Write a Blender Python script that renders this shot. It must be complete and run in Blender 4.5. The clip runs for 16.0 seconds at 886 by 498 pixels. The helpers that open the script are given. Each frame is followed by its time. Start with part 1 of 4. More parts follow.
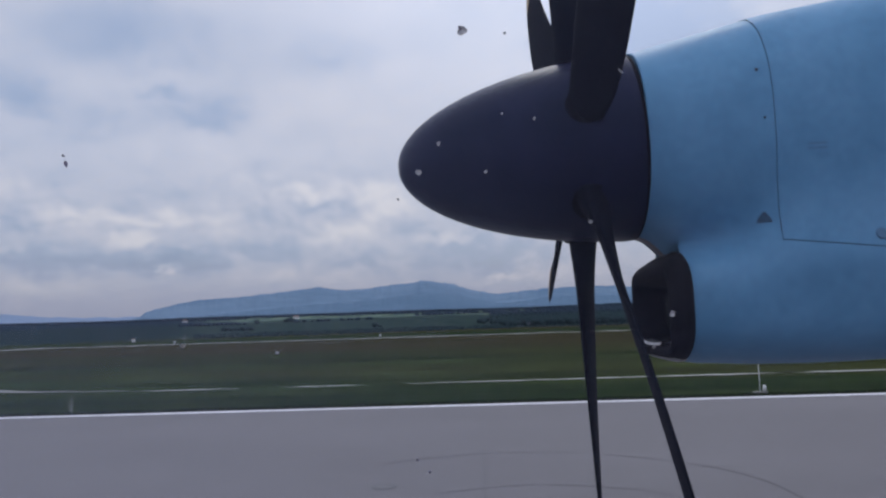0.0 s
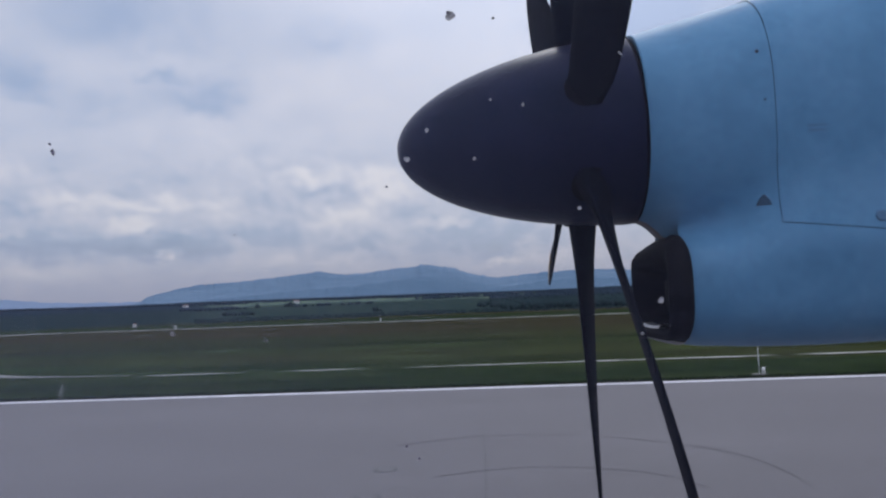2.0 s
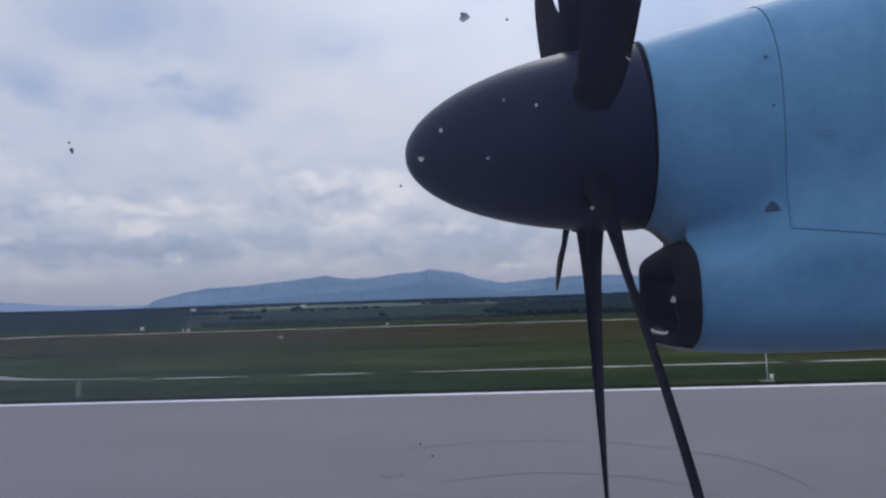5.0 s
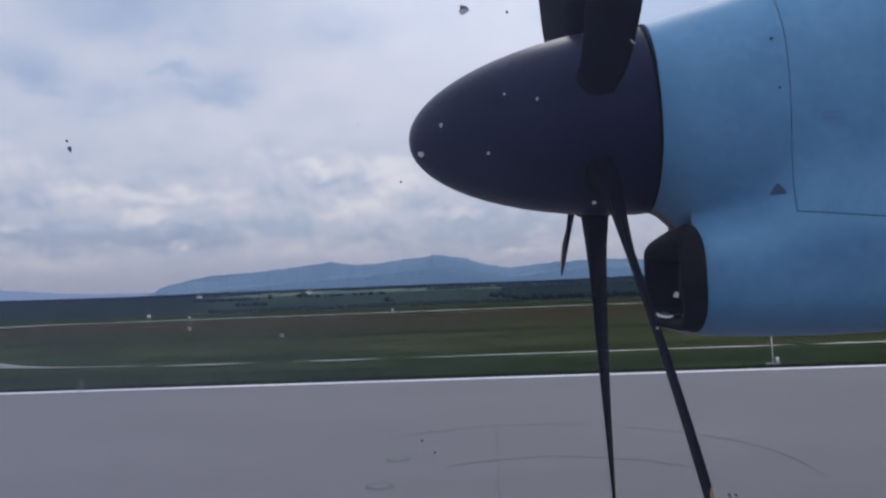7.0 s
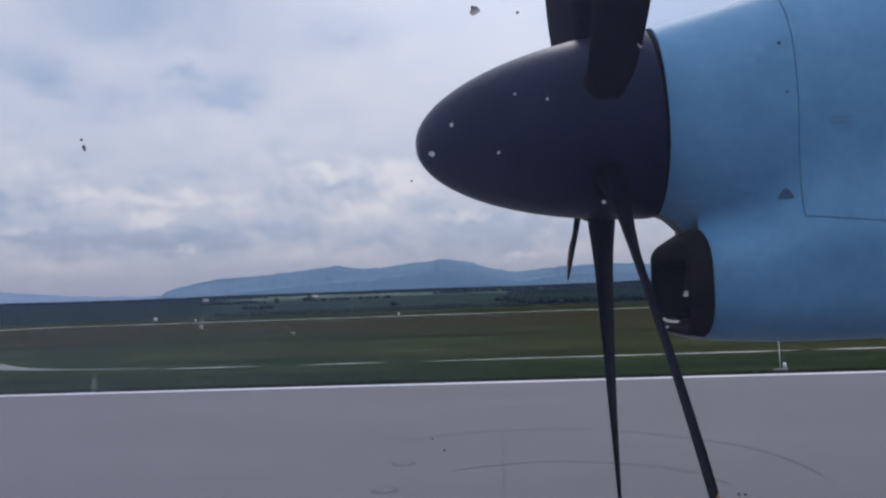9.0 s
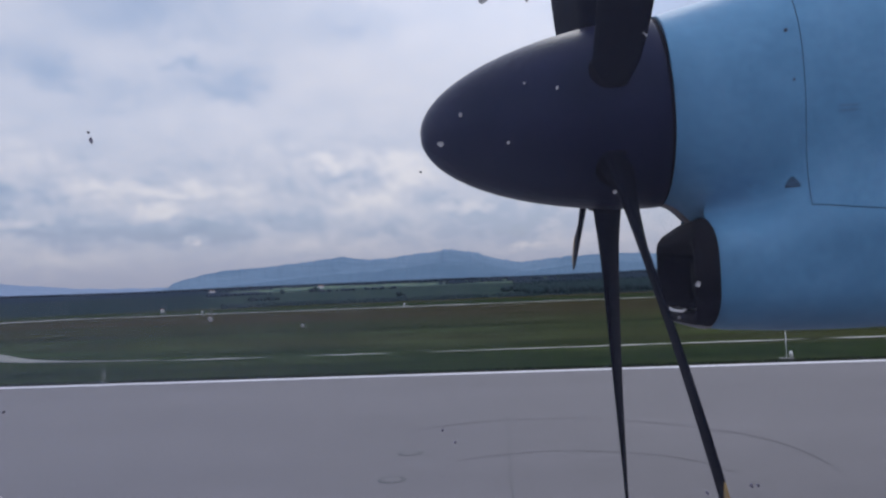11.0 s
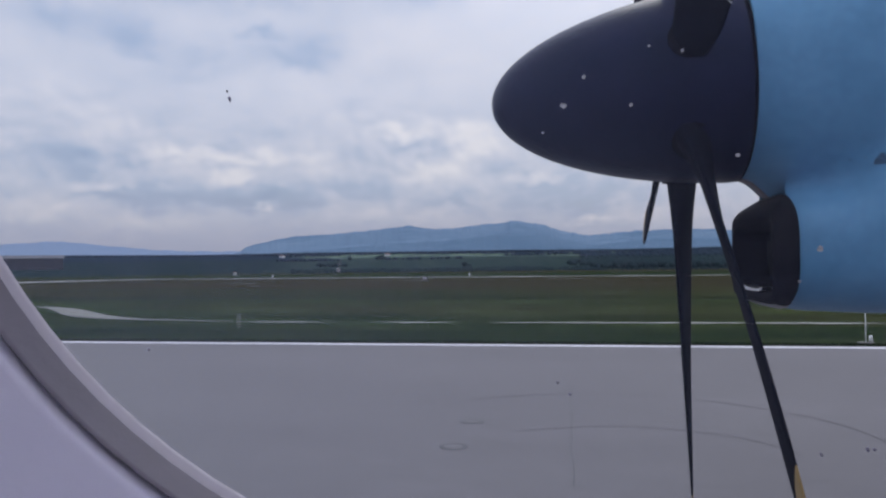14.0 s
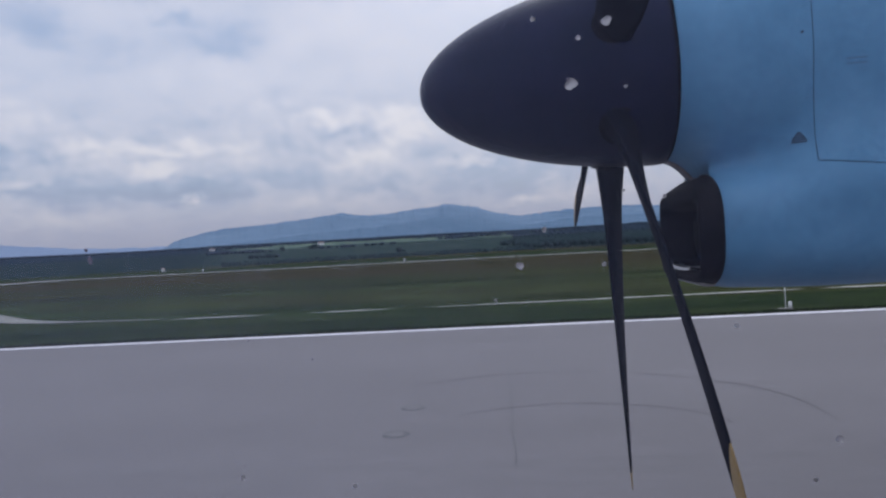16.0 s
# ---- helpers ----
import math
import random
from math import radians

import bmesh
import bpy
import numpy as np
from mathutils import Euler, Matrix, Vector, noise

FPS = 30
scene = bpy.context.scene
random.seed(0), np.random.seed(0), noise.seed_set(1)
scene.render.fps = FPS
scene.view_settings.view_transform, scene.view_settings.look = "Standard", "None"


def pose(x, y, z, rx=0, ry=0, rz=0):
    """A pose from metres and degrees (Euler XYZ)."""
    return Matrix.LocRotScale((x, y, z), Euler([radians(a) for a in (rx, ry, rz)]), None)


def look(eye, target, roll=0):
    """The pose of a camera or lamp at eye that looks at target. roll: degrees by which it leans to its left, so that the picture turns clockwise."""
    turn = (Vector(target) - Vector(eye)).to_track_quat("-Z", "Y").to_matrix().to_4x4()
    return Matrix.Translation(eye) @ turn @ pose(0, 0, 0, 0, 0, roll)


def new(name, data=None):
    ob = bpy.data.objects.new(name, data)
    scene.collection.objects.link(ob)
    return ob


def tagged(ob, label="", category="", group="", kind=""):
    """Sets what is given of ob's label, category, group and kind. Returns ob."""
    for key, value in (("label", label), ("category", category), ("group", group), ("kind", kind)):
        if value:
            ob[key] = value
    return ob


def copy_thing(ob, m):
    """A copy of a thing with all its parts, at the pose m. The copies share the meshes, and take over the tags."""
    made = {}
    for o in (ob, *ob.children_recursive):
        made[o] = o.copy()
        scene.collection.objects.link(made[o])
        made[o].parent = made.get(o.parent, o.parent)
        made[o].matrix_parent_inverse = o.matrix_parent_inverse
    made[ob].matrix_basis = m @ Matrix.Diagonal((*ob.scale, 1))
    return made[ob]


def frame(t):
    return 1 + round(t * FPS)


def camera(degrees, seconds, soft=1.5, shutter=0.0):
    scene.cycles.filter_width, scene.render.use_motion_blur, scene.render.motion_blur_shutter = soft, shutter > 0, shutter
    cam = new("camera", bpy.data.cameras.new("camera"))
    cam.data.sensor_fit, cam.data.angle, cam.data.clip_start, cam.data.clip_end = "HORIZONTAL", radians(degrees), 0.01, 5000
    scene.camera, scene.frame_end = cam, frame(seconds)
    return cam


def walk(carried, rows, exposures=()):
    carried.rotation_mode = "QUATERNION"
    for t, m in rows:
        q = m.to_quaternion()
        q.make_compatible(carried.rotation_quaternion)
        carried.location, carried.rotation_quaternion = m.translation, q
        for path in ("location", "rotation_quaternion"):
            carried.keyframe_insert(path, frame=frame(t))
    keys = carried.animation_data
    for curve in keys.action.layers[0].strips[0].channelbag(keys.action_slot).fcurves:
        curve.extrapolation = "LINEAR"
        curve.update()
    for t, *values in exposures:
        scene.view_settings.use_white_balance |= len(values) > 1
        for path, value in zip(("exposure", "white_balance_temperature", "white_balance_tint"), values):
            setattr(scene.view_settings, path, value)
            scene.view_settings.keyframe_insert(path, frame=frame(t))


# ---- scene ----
cam = camera(61.36, 16.0, soft=2.3)

PATH = [
    (0.0, pose(0.0006, 0.0118, 2.4497, 95.358, 1.864, 2.627)),
    (0.5, pose(0.0014, 0.0131, 2.4504, 94.939, 1.928, 2.479)),
    (1.0, pose(0.0019, 0.0120, 2.4503, 94.847, 2.006, 2.467)),
    (1.5, pose(0.0023, 0.0124, 2.4500, 94.430, 2.014, 2.503)),
    (2.0, pose(0.0025, 0.0121, 2.4502, 94.125, 2.100, 2.644)),
    (2.5, pose(0.0019, 0.0124, 2.4498, 93.683, 1.769, 2.692)),
    (3.0, pose(0.0010, 0.0114, 2.4481, 94.690, 1.538, 2.808)),
    (3.5, pose(0.0016, 0.0120, 2.4492, 94.493, 1.856, 2.978)),
    (4.0, pose(0.0014, 0.0112, 2.4491, 94.548, 1.855, 3.068)),
    (6.5, pose(0.0018, 0.0110, 2.4497, 94.115, 2.010, 3.442)),
    (7.0, pose(0.0021, 0.0118, 2.4510, 93.411, 2.230, 3.563)),
    (7.5, pose(0.0018, 0.0117, 2.4507, 93.730, 2.106, 3.699)),
    (8.0, pose(0.0016, 0.0113, 2.4498, 93.822, 1.985, 3.863)),
    (8.5, pose(0.0016, 0.0102, 2.4494, 93.801, 1.929, 3.908)),
    (9.0, pose(0.0014, 0.0111, 2.4501, 93.734, 2.020, 4.021)),
    (11.5, pose(-0.0000, 0.0119, 2.4503, 92.482, 2.274, 4.529)),
    (12.0, pose(-0.0021, 0.0093, 2.4497, 91.941, 1.861, 5.373)),
    (12.5, pose(-0.0057, 0.0065, 2.4494, 91.910, 1.215, 7.869)),
    (13.0, pose(-0.0066, 0.0054, 2.4488, 91.705, 1.146, 9.003)),
    (13.5, pose(-0.0080, 0.0059, 2.4483, 91.245, 0.943, 9.299)),
    (14.0, pose(-0.0081, 0.0062, 2.4481, 90.890, 0.656, 9.458)),
    (14.5, pose(-0.0066, 0.0062, 2.4489, 90.989, 0.941, 9.567)),
    (15.0, pose(-0.0048, 0.0115, 2.4526, 92.235, 1.841, 7.105)),
    (15.5, pose(-0.0103, 0.0250, 2.4676, 91.438, 3.925, 5.699)),
    (16.0, pose(-0.0109, 0.0334, 2.4782, 89.556, 3.140, 4.415)),
]
walk(cam, PATH, exposures=[(0.0, -0.14, 6545, 10), (1.5, -0.10, 6555, 10), (4.0, -0.07, 6555, 10), (9.0, -0.06, 6560, 10), (11.5, 0.0, 6600, 10), (13.0, 0.01, 6650, 10), (16.0, 0.03, 6590, 10)])

# ---- world, sun, exposure ----
SUN_EL, SUN_AZ = radians(47), radians(9)   # azimuth from straight ahead of the window, turning aft
world = bpy.data.worlds.new("sky")
scene.world = world
world.use_nodes = True


def nd(tree, kind, **inputs):
    """A node with its inputs set: values, or sockets to link."""
    n = tree.nodes.new(kind)
    for key, v in inputs.items():
        k = int(key[1:]) if key[0] == "i" and key[1:].isdigit() else key.replace("_", " ")
        s = n.inputs[k]
        if isinstance(v, bpy.types.NodeSocket):
            tree.links.new(v, s)
        else:
            s.default_value = v
    return n


def mth(tree, op, a, b=0.0, c=0.0, clamp=False):
    n = nd(tree, "ShaderNodeMath", i0=a, i1=b, i2=c)
    n.operation, n.use_clamp = op, clamp
    return n.outputs[0]


def ramp(tree, fac, stops, mode="EASE"):
    n = nd(tree, "ShaderNodeValToRGB", i0=fac)
    n.color_ramp.interpolation = mode
    e = n.color_ramp.elements
    while len(e) < len(stops):
        e.new(0.5)
    for el, (at, col) in zip(e, stops):
        el.position = at
        el.color = (*col, 1) if len(col) == 3 else col
    return n.outputs[0]


def mixc(tree, fac, a, b, mode="MIX"):
    n = tree.nodes.new("ShaderNodeMix")
    n.data_type, n.blend_type = "RGBA", mode
    for s, v in ((n.inputs[0], fac), (n.inputs[6], a), (n.inputs[7], b)):
        if isinstance(v, bpy.types.NodeSocket):
            tree.links.new(v, s)
        elif isinstance(v, (int, float)):
            s.default_value = v
        else:
            s.default_value = (*v, 1) if len(v) == 3 else v
    return n.outputs[2]


def grey(v):
    return (v, v, v)


# cloud patches: azimuth and elevation (degrees), half width, half height, how much lighter or darker
DARK_CLOUDS = [
    (-25.6, 20.6, 4.6, 1.9, 0.75), (-20.5, 15.1, 2.6, 0.75, 0.95), (-22.9, 16.8, 1.2, 0.42, 0.85), (-18.9, 16.3, 1.9, 0.55, 0.5), (-32.1, 15.8, 1.7, 0.9, 0.7), (-27.2, 14.6, 1.8, 0.7, 0.4),
    (-11, 19.7, 2.6, 1.1, 0.5), (-37.5, 16.8, 3.0, 1.3, 0.6), (-29.0, 4.9, 5.5, 0.85, 0.85), (-22.4, 4.7, 2.8, 0.7, 0.8), (-12.3, 8.5, 1.2, 0.5, 0.55), (-17.2, 5.5, 4.6, 0.7, 0.6),
    (-9.0, 4.6, 3.6, 0.6, 0.45), (-0.6, 4.7, 2.8, 0.9, 0.75), (-4.8, 7.0, 2.0, 0.6, 0.4), (4.0, 5.3, 3.0, 1.0, 0.55), (-35.0, 7.3, 4.0, 1.0, 0.65), (13.0, 20.5, 5.0, 2.4, 2.1),
]
BRIGHT_CLOUDS = [
    (-13.4, 10.0, 1.5, 0.45, 1.0), (-12.0, 9.3, 1.1, 0.5, 0.8), (-8.4, 9.7, 1.9, 0.8, 0.65), (-6.0, 8.7, 1.8, 1.1, 0.75), (-10.0, 6.9, 1.8, 0.6, 0.8), (-24.9, 6.5, 1.0, 0.5, 1.1),
    (-27.0, 7.9, 4.0, 0.42, 0.85), (-20.0, 7.6, 3.6, 0.32, 0.4), (-34.1, 5.6, 1.1, 0.32, 0.8), (-23.3, 4.4, 0.7, 0.22, 1.0), (-22.6, 3.95, 0.35, 0.14, 1.2), (-36.6, 3.8, 3.0, 0.65, 0.6),
    (-31.6, 2.8, 3.0, 0.55, 0.6), (-2.3, 5.9, 1.1, 0.38, 0.8), (1.9, 3.1, 1.2, 0.32, 0.9), (6.5, 3.4, 2.8, 0.6, 0.6), (-13.0, 3.5, 3.6, 0.42, 0.35), (-22.0, 12.6, 5.5, 1.8, 0.2), (-10.0, 14.5, 7.0, 3.5, 0.3),
]


def build_sky():
    tr = world.node_tree
    tr.nodes.clear()
    sky = tr.nodes.new("ShaderNodeTexSky")
    sky.sky_type, sky.sun_disc = "NISHITA", False
    sky.sun_elevation, sky.sun_rotation = SUN_EL, SUN_AZ
    sky.air_density, sky.dust_density = 1.0, 2.0
    co = tr.nodes.new("ShaderNodeTexCoord").outputs["Generated"]
    sep = nd(tr, "ShaderNodeSeparateXYZ", i0=co)
    z = mth(tr, "MAXIMUM", sep.outputs[2], 0.0)

    def flattened(up):
        # directions stretched upwards, so that clouds lie flat, more so towards the horizon
        lift = mth(tr, "MULTIPLY", mth(tr, "POWER", mth(tr, "ADD", z, up), 0.9), 1.35)
        return nd(tr, "ShaderNodeCombineXYZ", i0=mth(tr, "ADD", sep.outputs[0], up * 0.8), i1=sep.outputs[1], i2=lift).outputs[0]

    def cloud_noise(up, scale, detail, rough, twist):
        return nd(tr, "ShaderNodeTexNoise", Vector=flattened(up), Scale=scale, Detail=detail, Roughness=rough, Distortion=twist).outputs[0]

    flat = flattened(0.0)
    big = cloud_noise(0.0, 3.4, 3.0, 0.45, 0.2)
    mid = cloud_noise(0.0, 9.0, 6.0, 0.55, 0.3)
    # azimuth and elevation in degrees, frayed by noise
    az = mth(tr, "MULTIPLY", mth(tr, "ARCTAN2", sep.outputs[0], sep.outputs[1]), 57.2958)
    el = mth(tr, "MULTIPLY", mth(tr, "ARCSINE", sep.outputs[2]), 57.2958)
    fray = nd(tr, "ShaderNodeTexNoise", Vector=flat, Scale=24.0, Detail=7.0, Roughness=0.62)
    fs = nd(tr, "ShaderNodeSeparateXYZ", i0=fray.outputs["Color"])
    az = mth(tr, "ADD", az, mth(tr, "MULTIPLY", mth(tr, "SUBTRACT", fs.outputs[0], 0.5), 5.5))
    el = mth(tr, "ADD", el, mth(tr, "MULTIPLY", mth(tr, "SUBTRACT", fs.outputs[1], 0.5), 3.4))
    at = nd(tr, "ShaderNodeCombineXYZ", i0=az, i1=el).outputs[0]
    field = mth(tr, "ADD", 0.625, mth(tr, "MULTIPLY", mth(tr, "SUBTRACT", big, 0.5), 0.22))
    field = mth(tr, "ADD", field, mth(tr, "MULTIPLY", mth(tr, "SUBTRACT", mid, 0.5), 0.40))
    for rows, sign in ((DARK_CLOUDS, -0.42), (BRIGHT_CLOUDS, 0.48)):
        for a, e, w, h, amount in rows:
            place = nd(tr, "ShaderNodeMapping", Vector=at, Location=(a, e, 0), Scale=(w * 1.8, h * 1.8, 1))
            place.vector_type = "TEXTURE"
            soft = nd(tr, "ShaderNodeTexGradient", Vector=place.outputs[0])
            soft.gradient_type = "SPHERICAL"
            field = mth(tr, "ADD", field, mth(tr, "MULTIPLY", soft.outputs["Fac"], amount * sign))
    # heaped clouds low over the hills: heads lit from above, bases in shade
    band = ramp(tr, z, [(0.02, grey(0.25)), (0.06, grey(0.9)), (0.16, grey(1.0)), (0.24, grey(0.35)), (0.40, grey(0.15))])
    heads = mth(tr, "SUBTRACT", cloud_noise(0.0, 16.0, 7.0, 0.55, 0.6), cloud_noise(0.010, 16.0, 7.0, 0.55, 0.6))
    small = mth(tr, "SUBTRACT", cloud_noise(0.0, 40.0, 6.0, 0.6, 0.4), cloud_noise(0.004, 40.0, 6.0, 0.6, 0.4))
    relief = mth(tr, "ADD", mth(tr, "MULTIPLY", heads, 0.55), mth(tr, "MULTIPLY", small, 0.35))
    field = mth(tr, "ADD", field, mth(tr, "MULTIPLY", relief, band))
    puff = cloud_noise(0.0, 24.0, 6.0, 0.6, 0.2)
    field = mth(tr, "ADD", field, mth(tr, "MULTIPLY", mth(tr, "MULTIPLY", mth(tr, "SUBTRACT", puff, 0.5), band), 0.62))
    shade = ramp(tr, field, [(0.16, (0.325, 0.440, 0.675)), (0.36, (0.432, 0.528, 0.730)), (0.56, (0.572, 0.636, 0.795)), (0.74, (0.672, 0.712, 0.845)), (0.98, (0.83, 0.840, 0.920))], "LINEAR")
    blue = nd(tr, "ShaderNodeVectorMath", i0=sky.outputs[0], i1=(0.1, 0.1, 0.1))
    blue.operation = "MULTIPLY"
    gap = ramp(tr, field, [(0.2, grey(0.22)), (0.5, grey(0.04))])
    col = mixc(tr, gap, shade, blue.outputs[0])
    # a pale, slightly pink band of haze above the hills
    haze = ramp(tr, z, [(0.0, grey(0.50)), (0.11, grey(0.0))])
    col = mixc(tr, haze, col, (0.466, 0.492, 0.690))
    # an overcast sky grows brighter towards the zenith and round the veiled sun
    over = mth(tr, "MULTIPLY", ramp(tr, z, [(0.0, grey(0.30)), (0.10, grey(0.415)), (0.22, grey(0.485)), (0.36, grey(0.51)), (0.6, grey(0.57)), (1.0, grey(0.64))], "LINEAR"), 2.0)
    sun_dir = (math.cos(SUN_EL) * math.sin(SUN_AZ), math.cos(SUN_EL) * math.cos(SUN_AZ), math.sin(SUN_EL))
    dot = nd(tr, "ShaderNodeVectorMath", i0=co, i1=sun_dir)
    dot.operation = "DOT_PRODUCT"
    glow = ramp(tr, dot.outputs["Value"], [(0.80, grey(0)), (1.0, grey(1))])
    over = mth(tr, "ADD", over, mth(tr, "MULTIPLY", glow, 0.4))
    lit = nd(tr, "ShaderNodeVectorMath", i0=col, i1=nd(tr, "ShaderNodeCombineXYZ", i0=over, i1=over, i2=over).outputs[0])
    lit.operation = "MULTIPLY"
    bg = nd(tr, "ShaderNodeBackground", Color=lit.outputs[0], Strength=1.0)
    tr.links.new(bg.outputs[0], tr.nodes.new("ShaderNodeOutputWorld").inputs[0])


build_sky()
sun = new("sun", bpy.data.lights.new("sun", "SUN"))
sun.data.energy, sun.data.angle, sun.data.color = 0.35, radians(20), (1.0, 0.96, 0.9)
sun.matrix_world = look((0, 0, 60), (0 - 40 * math.cos(SUN_EL) * math.sin(SUN_AZ), -40 * math.cos(SUN_EL) * math.cos(SUN_AZ), 60 - 40 * math.sin(SUN_EL)))


# ---- materials ----
def material(name, colors, scale=8.0, rough=0.6, metal=0.0, stretch=(1, 1, 1), fine=0.0, bump=0.0, bump_scale=60.0,
             rough_var=0.1, coat=0.0, detail=6.0, low=0.35, high=0.65, spec=0.5):
    """A surface whose colour wanders between the given ones at a large and at a fine scale, with relief."""
    m = bpy.data.materials.new(name)
    m.use_nodes = True
    tr = m.node_tree
    tr.nodes.clear()
    b = tr.nodes.new("ShaderNodeBsdfPrincipled")
    co = tr.nodes.new("ShaderNodeTexCoord").outputs["Object"]
    vec = nd(tr, "ShaderNodeMapping", Vector=co, Scale=stretch).outputs[0]
    n1 = nd(tr, "ShaderNodeTexNoise", Vector=vec, Scale=scale, Detail=detail, Roughness=0.6).outputs[0]
    stops = [(low + (high - low) * i / max(1, len(colors) - 1), c) for i, c in enumerate(colors)]
    col = ramp(tr, n1, stops, "LINEAR")
    n2 = nd(tr, "ShaderNodeTexNoise", Vector=vec, Scale=scale * 14, Detail=4.0, Roughness=0.65).outputs[0]
    if fine:
        col = mixc(tr, fine, col, ramp(tr, n2, [(0.3, grey(0.25)), (0.7, grey(0.78))]), "OVERLAY")
    tr.links.new(col, b.inputs["Base Color"])
    tr.links.new(mth(tr, "ADD", rough - rough_var / 2, mth(tr, "MULTIPLY", n1, rough_var), clamp=True), b.inputs["Roughness"])
    b.inputs["Metallic"].default_value = metal
    b.inputs["Coat Weight"].default_value = coat
    b.inputs["Coat Roughness"].default_value = 0.12
    b.inputs["Specular IOR Level"].default_value = spec
    if bump:
        n3 = nd(tr, "ShaderNodeTexNoise", Vector=vec, Scale=bump_scale, Detail=5.0, Roughness=0.6).outputs[0]
        bn = nd(tr, "ShaderNodeBump", Strength=bump, Distance=0.02, Height=n3)
        tr.links.new(bn.outputs[0], b.inputs["Normal"])
    tr.links.new(b.outputs[0], tr.nodes.new("ShaderNodeOutputMaterial").inputs[0])
    return m


M_ASPHALT = material("runway_asphalt", [(0.1518, 0.1420, 0.1503), (0.1657, 0.1558, 0.1643), (0.1824, 0.1713, 0.1812)], 0.22, 0.85, stretch=(0.45, 1, 1), fine=0.09, bump=0.25, bump_scale=40)
M_PAINT = material("white_runway_paint", [(0.6210, 0.6210, 0.6458), (0.7949, 0.7949, 0.8197)], 1.6, 0.7, stretch=(0.3, 1, 1), fine=0.25, bump=0.2)
M_GRASS = material("mown_grass", [(0.0139, 0.0304, 0.0088), (0.0240, 0.0443, 0.0127), (0.0366, 0.0518, 0.0164), (0.0455, 0.0518, 0.0177)], 0.045, 0.95, stretch=(0.25, 1, 1), fine=0.5, bump=0.6, bump_scale=6, spec=0.0)


def dry_further_out(m):
    """Away from the runway the grass is left longer and drier."""
    tr = m.node_tree
    b = [n for n in tr.nodes if n.type == "BSDF_PRINCIPLED"][0]
    was = b.inputs["Base Color"].links[0].from_socket
    co = tr.nodes.new("ShaderNodeTexCoord").outputs["Object"]
    y = nd(tr, "ShaderNodeSeparateXYZ", i0=co).outputs[1]
    vec = nd(tr, "ShaderNodeMapping", Vector=co, Scale=(0.3, 1, 1)).outputs[0]
    n = nd(tr, "ShaderNodeTexNoise", Vector=vec, Scale=0.05, Detail=5.0, Roughness=0.6).outputs[0]
    far = mth(tr, "ADD", mth(tr, "MULTIPLY", mth(tr, "SUBTRACT", y, 30.0), 0.022), mth(tr, "MULTIPLY", mth(tr, "SUBTRACT", n, 0.5), 1.6), clamp=True)
    dry = ramp(tr, n, [(0.35, (0.031, 0.036, 0.012)), (0.5, (0.042, 0.039, 0.016)), (0.65, (0.052, 0.042, 0.019))], "LINEAR")
    tr.links.new(mixc(tr, far, was, dry), b.inputs["Base Color"])


dry_further_out(M_GRASS)


def mown_streaks(m, scale, depth):
    """Lengthwise streaks and small uneven patches where the mower and the wind have passed."""
    tr = m.node_tree
    b = [n for n in tr.nodes if n.type == "BSDF_PRINCIPLED"][0]
    was = b.inputs["Base Color"].links[0].from_socket
    co = tr.nodes.new("ShaderNodeTexCoord").outputs["Object"]
    col = was
    for k, (along, size) in enumerate(((0.06, 1.0), (0.35, 2.6))):
        vec = nd(tr, "ShaderNodeMapping", Vector=co, Location=(7.0 * k, 3.0, 0), Scale=(along, 1, 1)).outputs[0]
        n = nd(tr, "ShaderNodeTexNoise", Vector=vec, Scale=scale * size, Detail=5.0, Roughness=0.65).outputs[0]
        col = mixc(tr, depth, col, ramp(tr, n, [(0.32, grey(0.45)), (0.5, grey(0.95)), (0.68, grey(1.7))], "LINEAR"), "MULTIPLY")
    tr.links.new(col, b.inputs["Base Color"])


mown_streaks(M_GRASS, 0.16, 0.55)
M_VERGE = material("verge_grass", [(0.0147, 0.0271, 0.0099), (0.0222, 0.0370, 0.0123), (0.0320, 0.0455, 0.0161)], 0.5, 0.95, stretch=(0.3, 1, 1), fine=0.5, bump=0.6, bump_scale=12, spec=0.0)
mown_streaks(M_VERGE, 0.7, 0.5)
M_CONCRETE = material("pale_concrete", [(0.3645, 0.3645, 0.3240), (0.5400, 0.5400, 0.4860)], 1.2, 0.85, stretch=(0.3, 1, 1), fine=0.3, bump=0.3)
M_TRACK = material("pale_gravel", [(0.17, 0.17, 0.15), (0.26, 0.26, 0.235)], 1.6, 0.9, stretch=(0.5, 1, 1), fine=0.3, bump=0.3)
# haze is mixed into both leaf colours, bluer in the far one
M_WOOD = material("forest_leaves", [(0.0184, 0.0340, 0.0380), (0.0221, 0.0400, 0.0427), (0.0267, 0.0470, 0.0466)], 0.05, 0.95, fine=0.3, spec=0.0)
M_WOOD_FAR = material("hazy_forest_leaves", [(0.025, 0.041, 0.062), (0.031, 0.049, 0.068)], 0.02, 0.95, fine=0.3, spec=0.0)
# distance haze is put into the mountain colours, paler for the farther ranges
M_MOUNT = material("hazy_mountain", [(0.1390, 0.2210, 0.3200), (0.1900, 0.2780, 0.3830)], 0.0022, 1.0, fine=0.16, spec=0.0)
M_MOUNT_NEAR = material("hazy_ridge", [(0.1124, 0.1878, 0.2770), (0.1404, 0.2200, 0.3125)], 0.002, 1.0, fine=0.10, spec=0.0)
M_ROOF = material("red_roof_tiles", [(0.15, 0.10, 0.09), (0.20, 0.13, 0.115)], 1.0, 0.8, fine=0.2)
